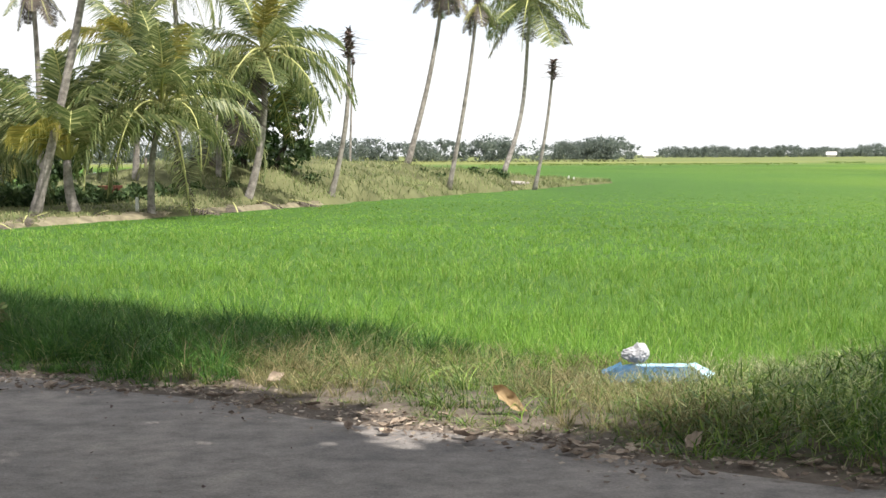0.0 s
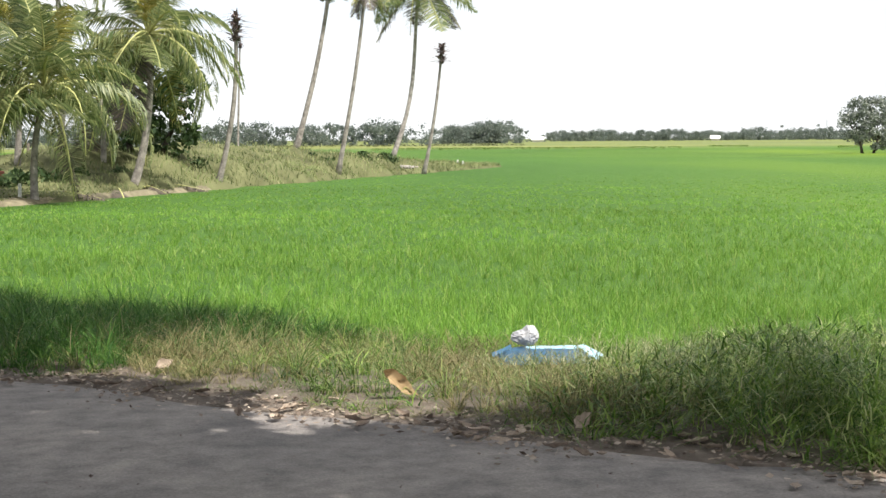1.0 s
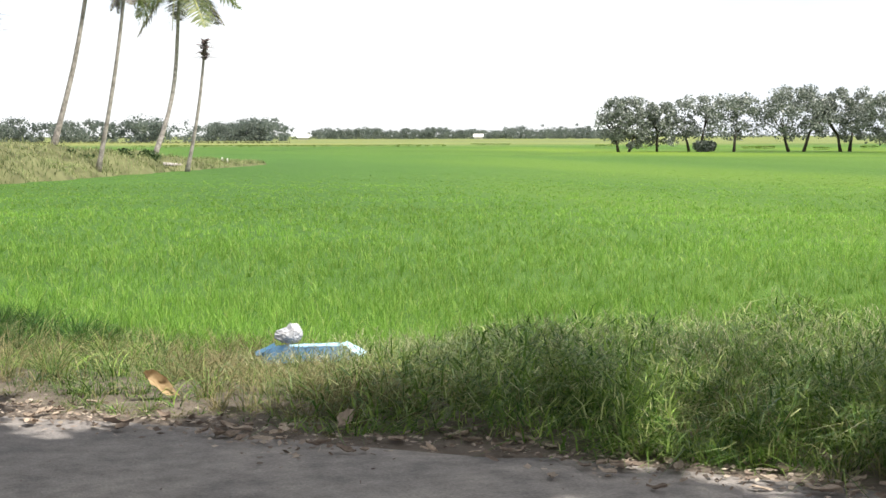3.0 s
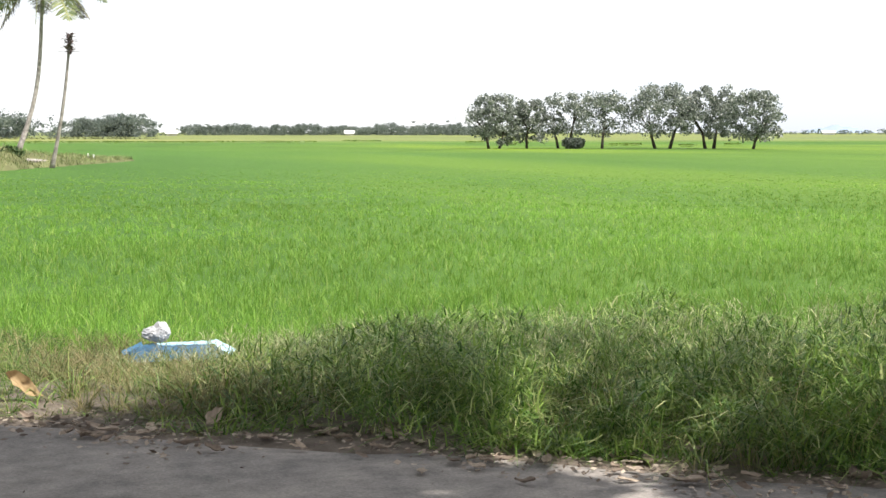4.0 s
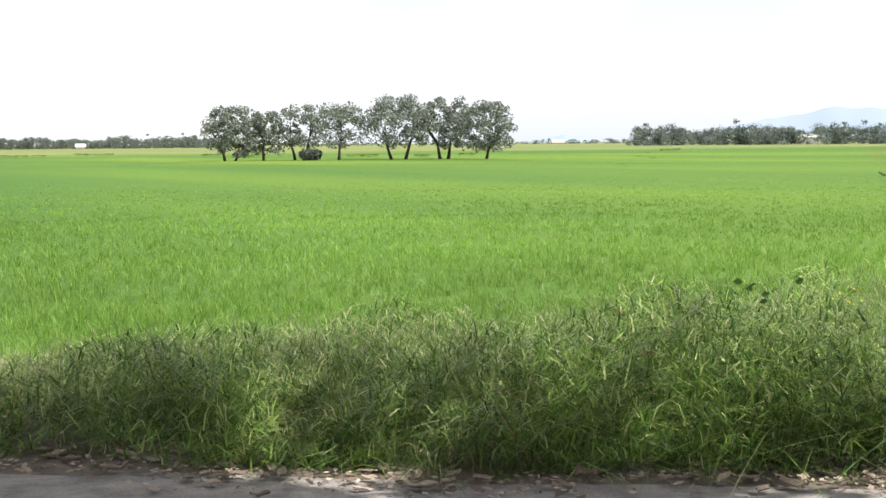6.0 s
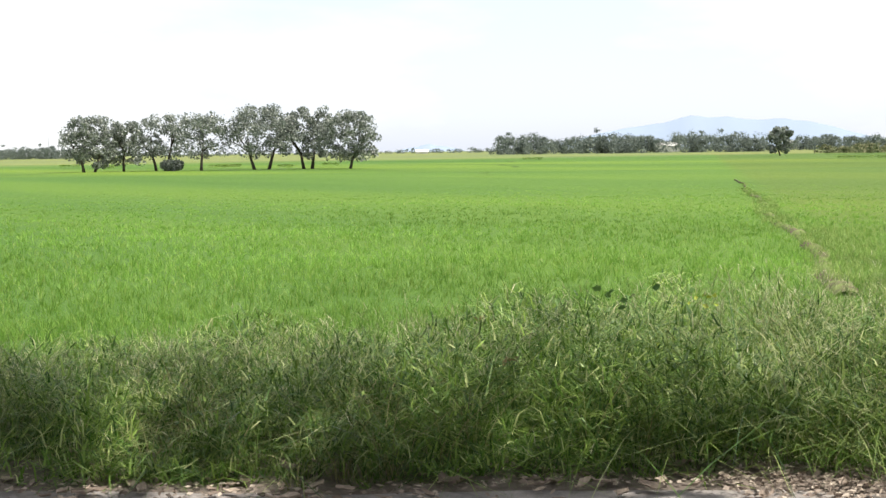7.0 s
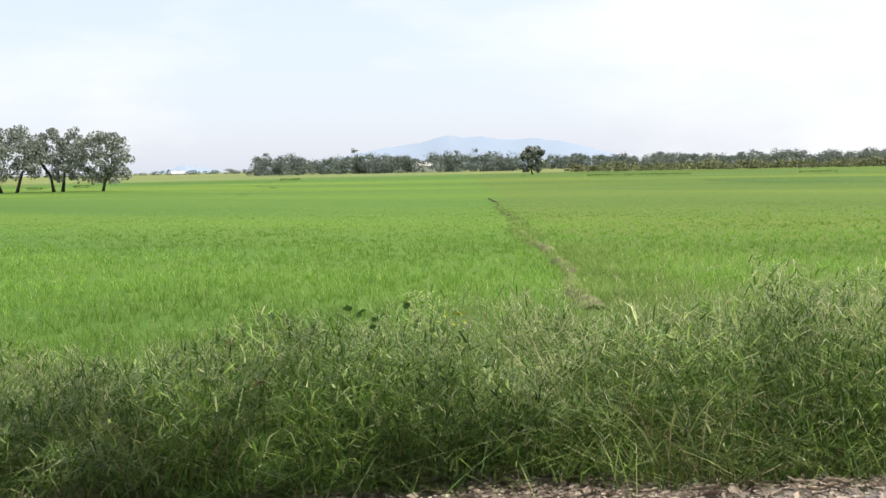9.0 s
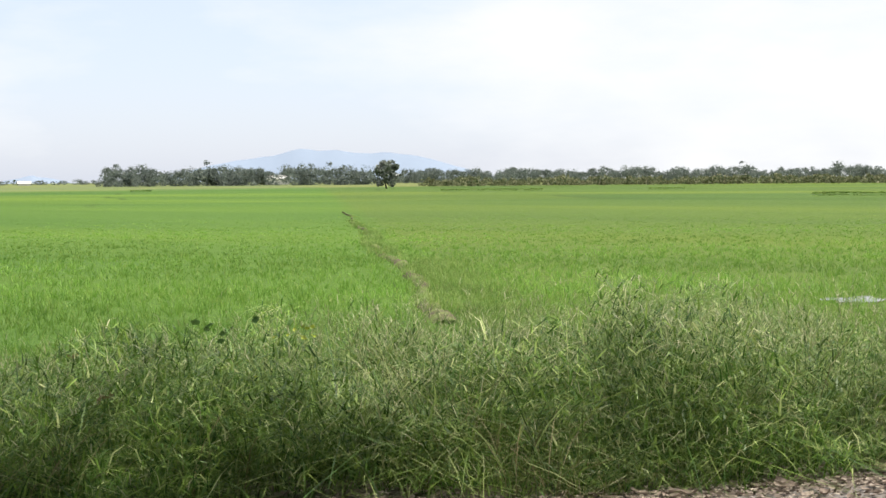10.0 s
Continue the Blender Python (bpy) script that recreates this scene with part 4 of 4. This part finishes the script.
def build_hill(az, half, height, label, d=4300):
    verts, faces = [], []
    n = 40
    for i in range(n + 1):
        t = i / n * 2 - 1
        h = height * max(0.0, (1 - abs(t) ** 1.6)) * (1 + 0.18 * noise.noise((t * 3, az, 1)) + 0.08 * noise.noise((t * 9, az, 5)))
        for back, k in ((0, 0.0), (120, 1.0), (420, 0.0)):
            p = bearing(az + t * half, d + back)
            verts.append((p.x, p.y, -2 + h * k))
    for i in range(n):
        for j in range(2):
            a = i * 3 + j
            faces.append((a, a + 3, a + 4, a + 1))
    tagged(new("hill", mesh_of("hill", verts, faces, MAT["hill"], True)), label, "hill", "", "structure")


build_hill(44.5, 7.0, 96, "long mountain on the horizon coloured pale blue for haze")
build_hill(33.4, 1.5, 24, "small far hill coloured pale blue for haze")
tree(bearing(46.83, 300, -0.1), 5.6, 5.2, "single dark round tree beyond the paddies", 1, 1600, 0.5, seed=44, low=0.1)


# ---- dike between two paddies, puddle ----
def build_dike():
    verts, faces = [], []
    ys = np.concatenate([np.arange(11.5, 40, 0.3), np.geomspace(40, 56, 30)])
    for y in ys:
        x0 = float(dike_x(y))
        for v, z in ((-0.24, -0.17), (-0.12, -0.07), (0.0, -0.04), (0.14, -0.06), (0.28, -0.17)):
            w = v * (1 + 0.6 * noise.noise((y * 0.5, 1, v)) + 0.3 * noise.noise((y * 1.9, 4, v))) * float(np.interp(y, [14, 26, 40, 56], [0.85, 0.55, 0.2, 0.06]))
            verts.append((x0 + w * 0.72, y - w * 0.69, z + 0.06 * noise.noise((y * 1.7, v * 2, 3)) - 0.03))
    for i in range(len(ys) - 1):
        for j in range(4):
            a = i * 5 + j
            faces.append((a, a + 1, a + 6, a + 5))
    tagged(new("dike", mesh_of("dike", verts, faces, MAT["dike"], True)), "narrow muddy dike between two paddies", "dike", "", "structure")
    # yellowed grass on it, thickest on the side of the thin paddy near the road
    n = 42000
    y = 10 + 40 * RNG.uniform(0, 1, n) ** 1.6
    v = RNG.normal(0.06, 0.20, n) * np.interp(y, [10, 22, 60], [1.2, 0.75, 0.5]) + np.where(y < 21, np.abs(RNG.normal(0.1, 0.6, n)), 0)
    x = dike_x(y) + v * 0.72
    bare = np.sin(y * 0.9 + 1) * np.sin(y * 0.37 + 0.6) + 0.4 * np.sin(y * 2.3)
    keep = RNG.uniform(size=n) < np.interp(y, [26, 46], [1.0, 0.15]) * np.where(np.abs(v) < 0.25, np.clip(0.4 - 0.7 * bare, 0.04, 0.9), 0.8)
    base = np.stack([x, y - v * 0.69, np.full(n, -0.1)], 1)[keep]
    n = len(base)
    me = ribbons("dike_grass", base, RNG.uniform(0.08, 0.22, n) * np.interp(base[:, 1], [14, 40], [1.0, 0.3]), np.maximum(0.008, base[:, 1] * 0.0005), RNG.uniform(0.2, 1.4, n), RNG.uniform(0, 6.28, n), RNG.uniform(0, 6.28, n), MAT["dike_grass"])
    stuff("dike_grass", me, "yellow-green grass along the dike", "grass")


build_dike()


# ---- litter on the road's edge ----
def leaf_mesh(length, width, curl, rng, mat):
    """A dry curled leaf with a folded midrib, pointed at both ends."""
    verts, faces = [], []
    n = 9
    for i in range(n):
        t = i / (n - 1)
        w = width * 0.5 * math.sin(math.pi * (0.03 + 0.94 * t ** 0.8)) ** 1.15 * (1 + rng.normal(0, 0.10))
        for k, side in enumerate((-1, -0.5, 0, 0.5, 1)):
            z = curl * length * (0.9 * (t - 0.5) ** 2 + 0.35 * abs(side) ** 1.5 * (1 + 0.4 * math.sin(6 * t))) + rng.normal(0, 0.03) * length + 0.05 * length * math.sin(9 * t + 2 * side)
            verts.append((length * (t - 0.5), w * side * (1 - 0.25 * curl * abs(side)), z))
    for i in range(n - 1):
        for k in range(4):
            a = i * 5 + k
            faces.append((a, a + 5, a + 6, a + 1))
    me = mesh_of("leaf", verts, faces, mat, True)
    return me


def build_litter():
    rng = np.random.default_rng(77)
    meshes = []
    for i in range(6):
        ob_me = leaf_mesh(1.0, rng.uniform(0.45, 0.7), rng.uniform(0.25, 0.7), rng, LEAF_BROWN)
        meshes.append(ob_me)
    for i in range(295):
        s = rng.uniform(-10.5, 6)
        r = verge_edge(s) + rng.normal(-0.12, 0.17) - (0.3 if rng.uniform() < 0.12 else 0)
        size = rng.uniform(0.05, 0.14) + (0.06 if i % 12 == 0 else 0)
        ob = tagged(new("dry_leaf", meshes[rng.integers(0, 6)]), "curled dry brown leaf lying at the road's edge", "leaf", "fallen leaves along the road")
        z = float(rise(np.array(along(s, r).x), np.array(along(s, r).y))) if r > EDGE else 0.0
        p = along(s, r, z + 0.012)
        ob.matrix_basis = pose(p.x, p.y, p.z, rng.uniform(-12, 12), rng.uniform(-12, 12), rng.uniform(0, 360)) @ Matrix.Diagonal((size, size, size * 0.55, 1))
    # the big pale leaf leaning in the grass, and the large brown one by it
    for az, el, tilt, spin, size, wide, label in ((2.5, -9.45, 66, -40, 0.27, 0.42, "large pale tan dry leaf standing in short grass"),
                                                  (9.7, -10.7, 38, 35, 0.18, 0.5, "large dull brown dry leaf leaning at the grass edge"),
                                                  (-6.6, -8.3, 50, 15, 0.17, 0.5, "brown dry leaf caught in the verge grass")):
        d = 1.50 / math.tan(radians(-el))
        p = bearing(az, d, 0.085 if az == 2.5 else 0.05)
        ob = tagged(new("dry_leaf", leaf_mesh(1.0, wide, 0.4, rng, LEAF_TAN if az == 2.5 else LEAF_BROWN)), label, "leaf")
        ob.matrix_basis = pose(p.x, p.y, p.z, tilt, 0, 30 - az) @ pose(0, 0, 0, 0, 0, spin) @ Matrix.Diagonal((size, size, size, 1))
    # crumbled leaf scraps and grit
    n = 11500
    s = np.concatenate([rng.uniform(-12, 7, 5500), rng.uniform(1.2, 6.5, 6000)])
    r = verge_edge(s) + rng.normal(-0.08, 0.22, n) + 0.12 * np.sin(s * 2.3) - np.where(np.arange(n) >= 5500, 0.15, 0.0)
    x, y = r * NX + s * NY, r * NY - s * NX
    z = np.where(r > EDGE, rise(x, y), 0.0) + 0.012
    stuff("leaf_scraps", cards("scraps", np.stack([x, y, z], 1), rng.uniform(0.006, 0.032, n), MAT["litter"], rng, 1.7, 0.85), "crumbled brown leaf scraps along the road's edge", "litter")
    n = 380
    s, r = rng.uniform(-12, 9, n), rng.uniform(3.0, EDGE, n)
    stuff("grit", cards("grit", np.stack([r * NX + s * NY, r * NY - s * NX, np.full(n, 0.016)], 1), rng.uniform(0.006, 0.022, n), MAT["stub"], rng, 1.3, 0.7), "dark grit and leaf bits scattered on the road", "litter")


def single_leaf(name, dark, light):
    m = Nodes(name)
    c = m.ramp(m.n.new("ShaderNodeObjectInfo").outputs["Random"], [(0.0, dark), (1.0, light)])
    c = m.mix(1.0, c, m.ramp(m.noise(5.0, 5.0, 0.6, m.coords((1, 3, 1))), [(0.3, (0.65,) * 3), (0.7, (1.2,) * 3)]), "MULTIPLY")
    return m.done(c, 0.7, 0.2, 0.08)


LEAF_BROWN = single_leaf("brown_leaf", (0.19, 0.145, 0.115), (0.48, 0.39, 0.31))
LEAF_TAN = single_leaf("tan_leaf", (0.38, 0.27, 0.15), (0.44, 0.32, 0.18))
build_litter()


# ---- rubbish at the rice's edge ----
def build_rubbish():
    rng = np.random.default_rng(3)
    foot = SHEET
    # a crumpled blue plastic sheet, ridged along the top
    bm = bmesh.new()
    nx, ny = 34, 14
    grid = []
    for i in range(nx):
        u = i / (nx - 1)
        row = []
        for j in range(ny):
            v = j / (ny - 1)
            x = (u - 0.5) * 0.72
            top = 0.095 * min(1, u * 7 + 0.5) * (1 - max(0, u - 0.78) * 3.4)
            prof = 1 - abs(v - 0.55) / 0.55
            z = top * min(1, prof * 1.9) + 0.025 * noise.noise((u * 6, v * 5, 1)) + 0.022 * abs(noise.noise((u * 15, v * 10, 5)))
            y = (v - 0.5) * 0.46 + 0.03 * noise.noise((u * 6, v * 4, 8)) + u * 0.06
            row.append(bm.verts.new((x, y, max(0.02, z) - 0.02)))
        grid.append(row)
    for i in range(nx - 1):
        for j in range(ny - 1):
            bm.faces.new((grid[i][j], grid[i + 1][j], grid[i + 1][j + 1], grid[i][j + 1]))
    bmesh.ops.solidify(bm, geom=bm.faces[:], thickness=0.004)
    me = bpy.data.meshes.new("sheet")
    bm.to_mesh(me), bm.free()
    me.materials.append(MAT["blue"])
    me.shade_smooth()
    sheet = thing("plastic_sheet", foot, "crumpled blue plastic sheet in the grass, some folds coloured as sunlit", "plastic sheet")
    part("sheet", me, sheet)
    sheet.matrix_basis = pose(foot.x, foot.y, -0.085, 0, 0, -8)
    # folded edges; the pale ones have the sun's brightness in their colour
    for name, x0, w, y0, z0, tilt, turn in (("flap", 0.34, 0.17, -0.07, 0.075, 36, -6), ("fold", 0.07, 0.44, 0.0, 0.10, 1, 2), ("flap", -0.33, 0.16, 0.0, 0.06, -14, 5)):
        verts, faces = [], []
        for i in range(9):
            for j in range(5):
                u, v = i / 8, j / 4
                verts.append(((u - 0.5) * w, (v - 0.5) * (0.022 if name == "fold" else 0.05) * (1 + 0.7 * u), 0.012 * noise.noise((u * 5, v * 4, x0 * 9)) + 0.02 * u * u))
        for i in range(8):
            for j in range(4):
                a = i * 5 + j
                faces.append((a, a + 5, a + 6, a + 1))
        f = part(name, mesh_of(name, verts, faces, MAT["blue" if x0 < 0 else "lit_blue"], True), sheet, "" if x0 < 0 else "folded edge coloured pale blue as if sunlit")
        f.matrix_basis = pose(x0, y0, z0, 40, tilt, turn)
    # a white plastic bag behind it
    bm = bmesh.new()
    bmesh.ops.create_icosphere(bm, subdivisions=4, radius=0.082)
    for v in bm.verts:
        n = v.co.normalized()
        k = 1 + 0.08 * noise.noise(n * 2.2) + 0.13 * noise.noise(n * 5 + Vector((3, 1, 2))) + 0.10 * abs(noise.noise(n * 11))
        v.co *= k
        v.co.z *= 0.95
        if n.x < -0.2:
            v.co.x *= 1.5
            v.co.z = v.co.z * 0.8 - 0.012
    me = bpy.data.meshes.new("bag")
    bm.to_mesh(me), bm.free()
    me.materials.append(MAT["white"])
    bag = thing("plastic_bag", bearing(7.6, 11.28, 0.0), "knotted white plastic bag resting on blue plastic", "plastic bag")
    part("bag", me, bag).location = (0, 0, 0.083)


build_rubbish()


# ---- grove floor, fence, stakes ----
def box(name, size, mat, bevel=0.01):
    bm = bmesh.new()
    bmesh.ops.create_cube(bm, size=1)
    bmesh.ops.scale(bm, vec=size, verts=bm.verts)
    bmesh.ops.bevel(bm, geom=bm.edges[:], offset=bevel, segments=2, affect="EDGES")
    me = bpy.data.meshes.new(name)
    bm.to_mesh(me), bm.free()
    me.materials.append(mat)
    return me


def stake(az, d, foot, height, label, mat="paint", width=0.09):
    ob = tagged(new("stake", box("stake", (width, width, height), MAT[mat], width * 0.2)), label, "stake", "stakes at the field edge")
    ob.location = bearing(az, d, foot + height / 2 - 0.05)


stake(-11.75, 44, 0.05, 0.42, "short white painted stake under the palms")
stake(4.9, 86, -0.05, 0.5, "short white stake at the end of the bank")
stake(5.1, 86.5, -0.05, 0.42, "short white stake at the end of the bank")

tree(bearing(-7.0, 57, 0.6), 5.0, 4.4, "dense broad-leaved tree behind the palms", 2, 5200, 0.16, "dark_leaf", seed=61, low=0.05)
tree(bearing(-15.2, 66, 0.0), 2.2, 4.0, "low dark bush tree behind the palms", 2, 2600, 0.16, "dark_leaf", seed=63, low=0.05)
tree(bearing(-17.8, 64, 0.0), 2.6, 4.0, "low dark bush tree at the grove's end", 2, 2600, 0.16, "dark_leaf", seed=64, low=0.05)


def build_fence():
    fence = thing("fence", bearing(-14, 68, 0), "thin wooden post and wire fence behind the palms", "fence")
    foot = fence.location.copy()
    posts = [bearing(az, 68, 0) - foot for az in np.arange(-18.0, -7.0, 1.1)]
    for p in posts:
        part("post", box("post", (0.12, 0.12, 1.6), MAT["wood"], 0.02), fence).location = p + Vector((0, 0, 0.75))
    for z in (0.5, 0.9, 1.3):
        part("wire", tube("wire", [p + Vector((0, 0, z)) for p in posts], [0.012] * len(posts), MAT["steel"], 4), fence)


build_fence()
rust = tagged(new("metal_sheet", box("sheet", (1.3, 0.05, 0.6), MAT["rust"], 0.01)), "rusty red metal sheet leaning under the palms", "metal sheet")
rust.matrix_basis = pose(*bearing(-13.0, 51, 0.36), 14, 0, 8)


def build_fallen_fronds():
    rng = np.random.default_rng(31)
    for i in range(16):
        p = bank_at(rng.uniform(35.5, 43.5) if i < 12 else rng.uniform(27, 35), rng.uniform(-0.1, 1.0))
        p.z = 0.12
        me, rib = FROND["dead", 0]
        ob = tagged(new("fallen_frond", me), "withered pale brown palm frond on the ground", "palm frond", "fallen fronds under the palms")
        k = rng.uniform(1.2, 2.4)
        ob.matrix_basis = pose(p.x, p.y, p.z, rng.uniform(-30, 30), rng.uniform(5, 18), rng.uniform(0, 360)) @ Matrix.Diagonal((k, k, k * 0.5, 1))
        part("rib", rib, ob)
    log = thing("log", bearing(2.7, 76, 0.1), "pale fallen palm log on the bank", "log")
    part("wood", tube("wood", [(-0.9, 0, 0), (0, 0.05, 0.06), (0.9, 0.1, 0.02)], [0.11, 0.12, 0.1], MAT["pale_bark"], 9, 0.08, rng), log)


build_fallen_fronds()


# ---- far small things ----
def build_tower():
    ob = thing("mast", bearing(18.93, 900, 0), "thin far lattice radio mast on the horizon", "mast")
    h = 17.0
    for x, y in ((-0.5, -0.3), (0.5, -0.3), (0, 0.5)):
        part("leg", tube("leg", [(x, y, 0), (x * 0.3, y * 0.3, h)], [0.09, 0.06], MAT["steel"], 5), ob)
    for i in range(12):
        z, k = h * i / 12, 1 - 0.7 * i / 12
        part("brace", tube("brace", [(-0.5 * k, -0.3 * k, z), (0.5 * k, -0.3 * k, z + h / 14)], [0.05, 0.05], MAT["steel"], 4), ob)


build_tower()


def far_house(az, d, width, height, label):
    ob = thing("house", bearing(az, d, 0), label, "house", "far houses")
    ob.rotation_euler = (0, 0, -radians(az))
    part("wall", box("wall", (width, 6, height), MAT["wall"], 0.05), ob).location = (0, 0, height / 2)
    bm = bmesh.new()
    w, dp, h0, h1 = width / 2 + 0.5, 3.6, height, height + 1.6
    v = [bm.verts.new(c) for c in ((-w, -dp, h0), (w, -dp, h0), (w, dp, h0), (-w, dp, h0), (-w, 0, h1), (w, 0, h1))]
    for f in ((0, 1, 5, 4), (2, 3, 4, 5), (1, 2, 5), (3, 0, 4), (3, 2, 1, 0)):
        bm.faces.new([v[i] for i in f])
    me = bpy.data.meshes.new("roof")
    bm.to_mesh(me), bm.free()
    me.materials.append(MAT["wall"])
    part("roof", me, ob)


far_house(8.0, 640, 4.5, 0.9, "small pale far house among the trees")
far_house(14.8, 720, 4.0, 0.9, "pale far building on the horizon")
far_house(42.55, 640, 11, 2.6, "long pale far building between the tree clumps")
far_house(33.1, 1000, 8, 1.2, "pale distant buildings on the horizon")


# ---- puddle, and what stands out in the tall grass ----
def build_puddle():
    verts, faces = [(PUDDLE.x, PUDDLE.y, -0.135)], []
    n = 28
    for i in range(n):
        a = 2 * math.pi * i / n
        k = 0.45 + 0.3 * noise.noise((math.cos(a) * 1.5, math.sin(a) * 1.5, 2))
        verts.append((PUDDLE.x + 1.15 * k * math.cos(a), PUDDLE.y + 0.85 * k * math.sin(a), -0.135))
    for i in range(n):
        faces.append((0, 1 + i, 1 + (i + 1) % n))
    tagged(new("puddle", mesh_of("puddle", verts, faces, MAT["water"])), "shallow bright water standing between rice plants", "water", "", "structure")


build_puddle()


def leaf_sprig(az, el, d, count, size, mat, label, name, spread, seed):
    """A sprig of broad leaves on a thin stem that climbs out of the grass."""
    rng = np.random.default_rng(seed)
    top = seen(az, el, d)
    ob = thing(name, Vector((top.x, top.y, 0.0)), label, "plant")
    part("stem", tube("stem", [(0.05, 0, -0.1), (0.03, 0.02, top.z * 0.5), (0, 0, top.z)], [0.006, 0.005, 0.003], MAT["grass"], 5), ob)
    for i in range(count):
        me = leaf_mesh(size * rng.uniform(0.7, 1.2), size * rng.uniform(0.55, 0.8), 0.2, rng, mat)
        f = part("leaf", me, ob)
        f.matrix_basis = pose(rng.normal(0, spread), rng.normal(0, spread), top.z + rng.uniform(-spread * 0.8, spread * 0.5), rng.uniform(20, 80), rng.uniform(-30, 30), rng.uniform(0, 360))


VINE = single_leaf("vine_leaf", (0.09, 0.18, 0.055), (0.16, 0.27, 0.08))
YELLOW = single_leaf("yellow_leaf", (0.33, 0.42, 0.05), (0.48, 0.52, 0.08))
leaf_sprig(41.4, -5.6, 8.9, 8, 0.06, VINE, "climbing vine with broad dark green leaves", "vine", 0.11, 1)
leaf_sprig(42.6, -5.7, 8.8, 6, 0.055, VINE, "climbing vine with broad dark green leaves", "vine", 0.14, 2)
leaf_sprig(44.4, -5.75, 8.7, 10, 0.036, YELLOW, "weed with yellow leaves in the tall grass", "weed", 0.06, 3)
leaf_sprig(43.3, -7.5, 8.4, 3, 0.05, YELLOW, "weed with yellow leaves in the tall grass", "weed", 0.04, 4)
leaf_sprig(35.9, -6.6, 8.6, 2, 0.05, LEAF_TAN, "small pale dry leaf caught in the grass", "weed", 0.02, 5)
leaf_sprig(37.2, -8.2, 8.0, 2, 0.09, LEAF_TAN, "tan dry leaf caught in the grass", "weed", 0.03, 6)


# ---- low growth under the palms and on the bank ----
def undergrowth():
    rng = np.random.default_rng(41)
    n = 15000
    az = rng.uniform(-18.5, -7.6, n)
    d = np.interp(az, [-18.5, -7.6], [42.5, 50.5]) + 1.2 + rng.uniform(0, 9, n)
    z = 0.02 + rng.uniform(0, 1, n) ** 0.7 * (0.5 + 0.25 * np.sin(az * 4.1) * np.sin(d * 1.3))
    x, y = d * np.sin(np.radians(az)), d * np.cos(np.radians(az))
    # dark leaves added as the band of shade under the palms
    stuff("undergrowth", cards("undergrowth", np.stack([x, y, z], 1), rng.uniform(0.06, 0.16, n), MAT["dark_leaf"], rng, 2.0), "low undergrowth coloured dark green for the palms' shade", "undergrowth")
    for i in range(13):
        az = rng.uniform(-5.6, 2.4)
        d = np.interp(az, [-5.6, 2.4], [54, 74]) + rng.uniform(0.3, 4.0)
        r = rng.uniform(0.22, 0.5)
        ob = thing("shrub", bearing(az, d, 0.25 + 0.12 * min(4, d - np.interp(az, [-5.6, 2.4], [54, 74]))), "small dark green shrub growing on the earth bank", "shrub", "shrubs on the bank")
        p = crown_points(rng, 160, [(np.array([k * r * 0.7, 0, r * 0.5]), r * 0.7) for k in (-0.6, 0.1, 0.7)])
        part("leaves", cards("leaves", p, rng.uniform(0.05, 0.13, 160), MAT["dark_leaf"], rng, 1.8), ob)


undergrowth()


def edge_bush():
    rng = np.random.default_rng(43)
    ob = thing("bush", bearing(-17.95, 13.2, -0.1), "grey-green bush at the rice's edge", "bush")
    for i in range(5):
        a = i * 1.3
        part("stem", tube("stem", [(0, 0, -0.05), (0.06 * math.cos(a), 0.06 * math.sin(a), 0.4), (0.16 * math.cos(a), 0.16 * math.sin(a), 0.75)], [0.012, 0.009, 0.004], MAT["bark"], 5), ob)
    p = crown_points(rng, 1500, [(np.array([0.16 * math.cos(a), 0.16 * math.sin(a), z]), 0.17) for a, z in ((0, 0.35), (1.4, 0.5), (2.8, 0.65), (4.2, 0.45), (5.5, 0.7))])
    part("leaves", cards("leaves", p, rng.uniform(0.015, 0.04, 1500), MAT["bank"], rng, 2.0), ob)


edge_bush()
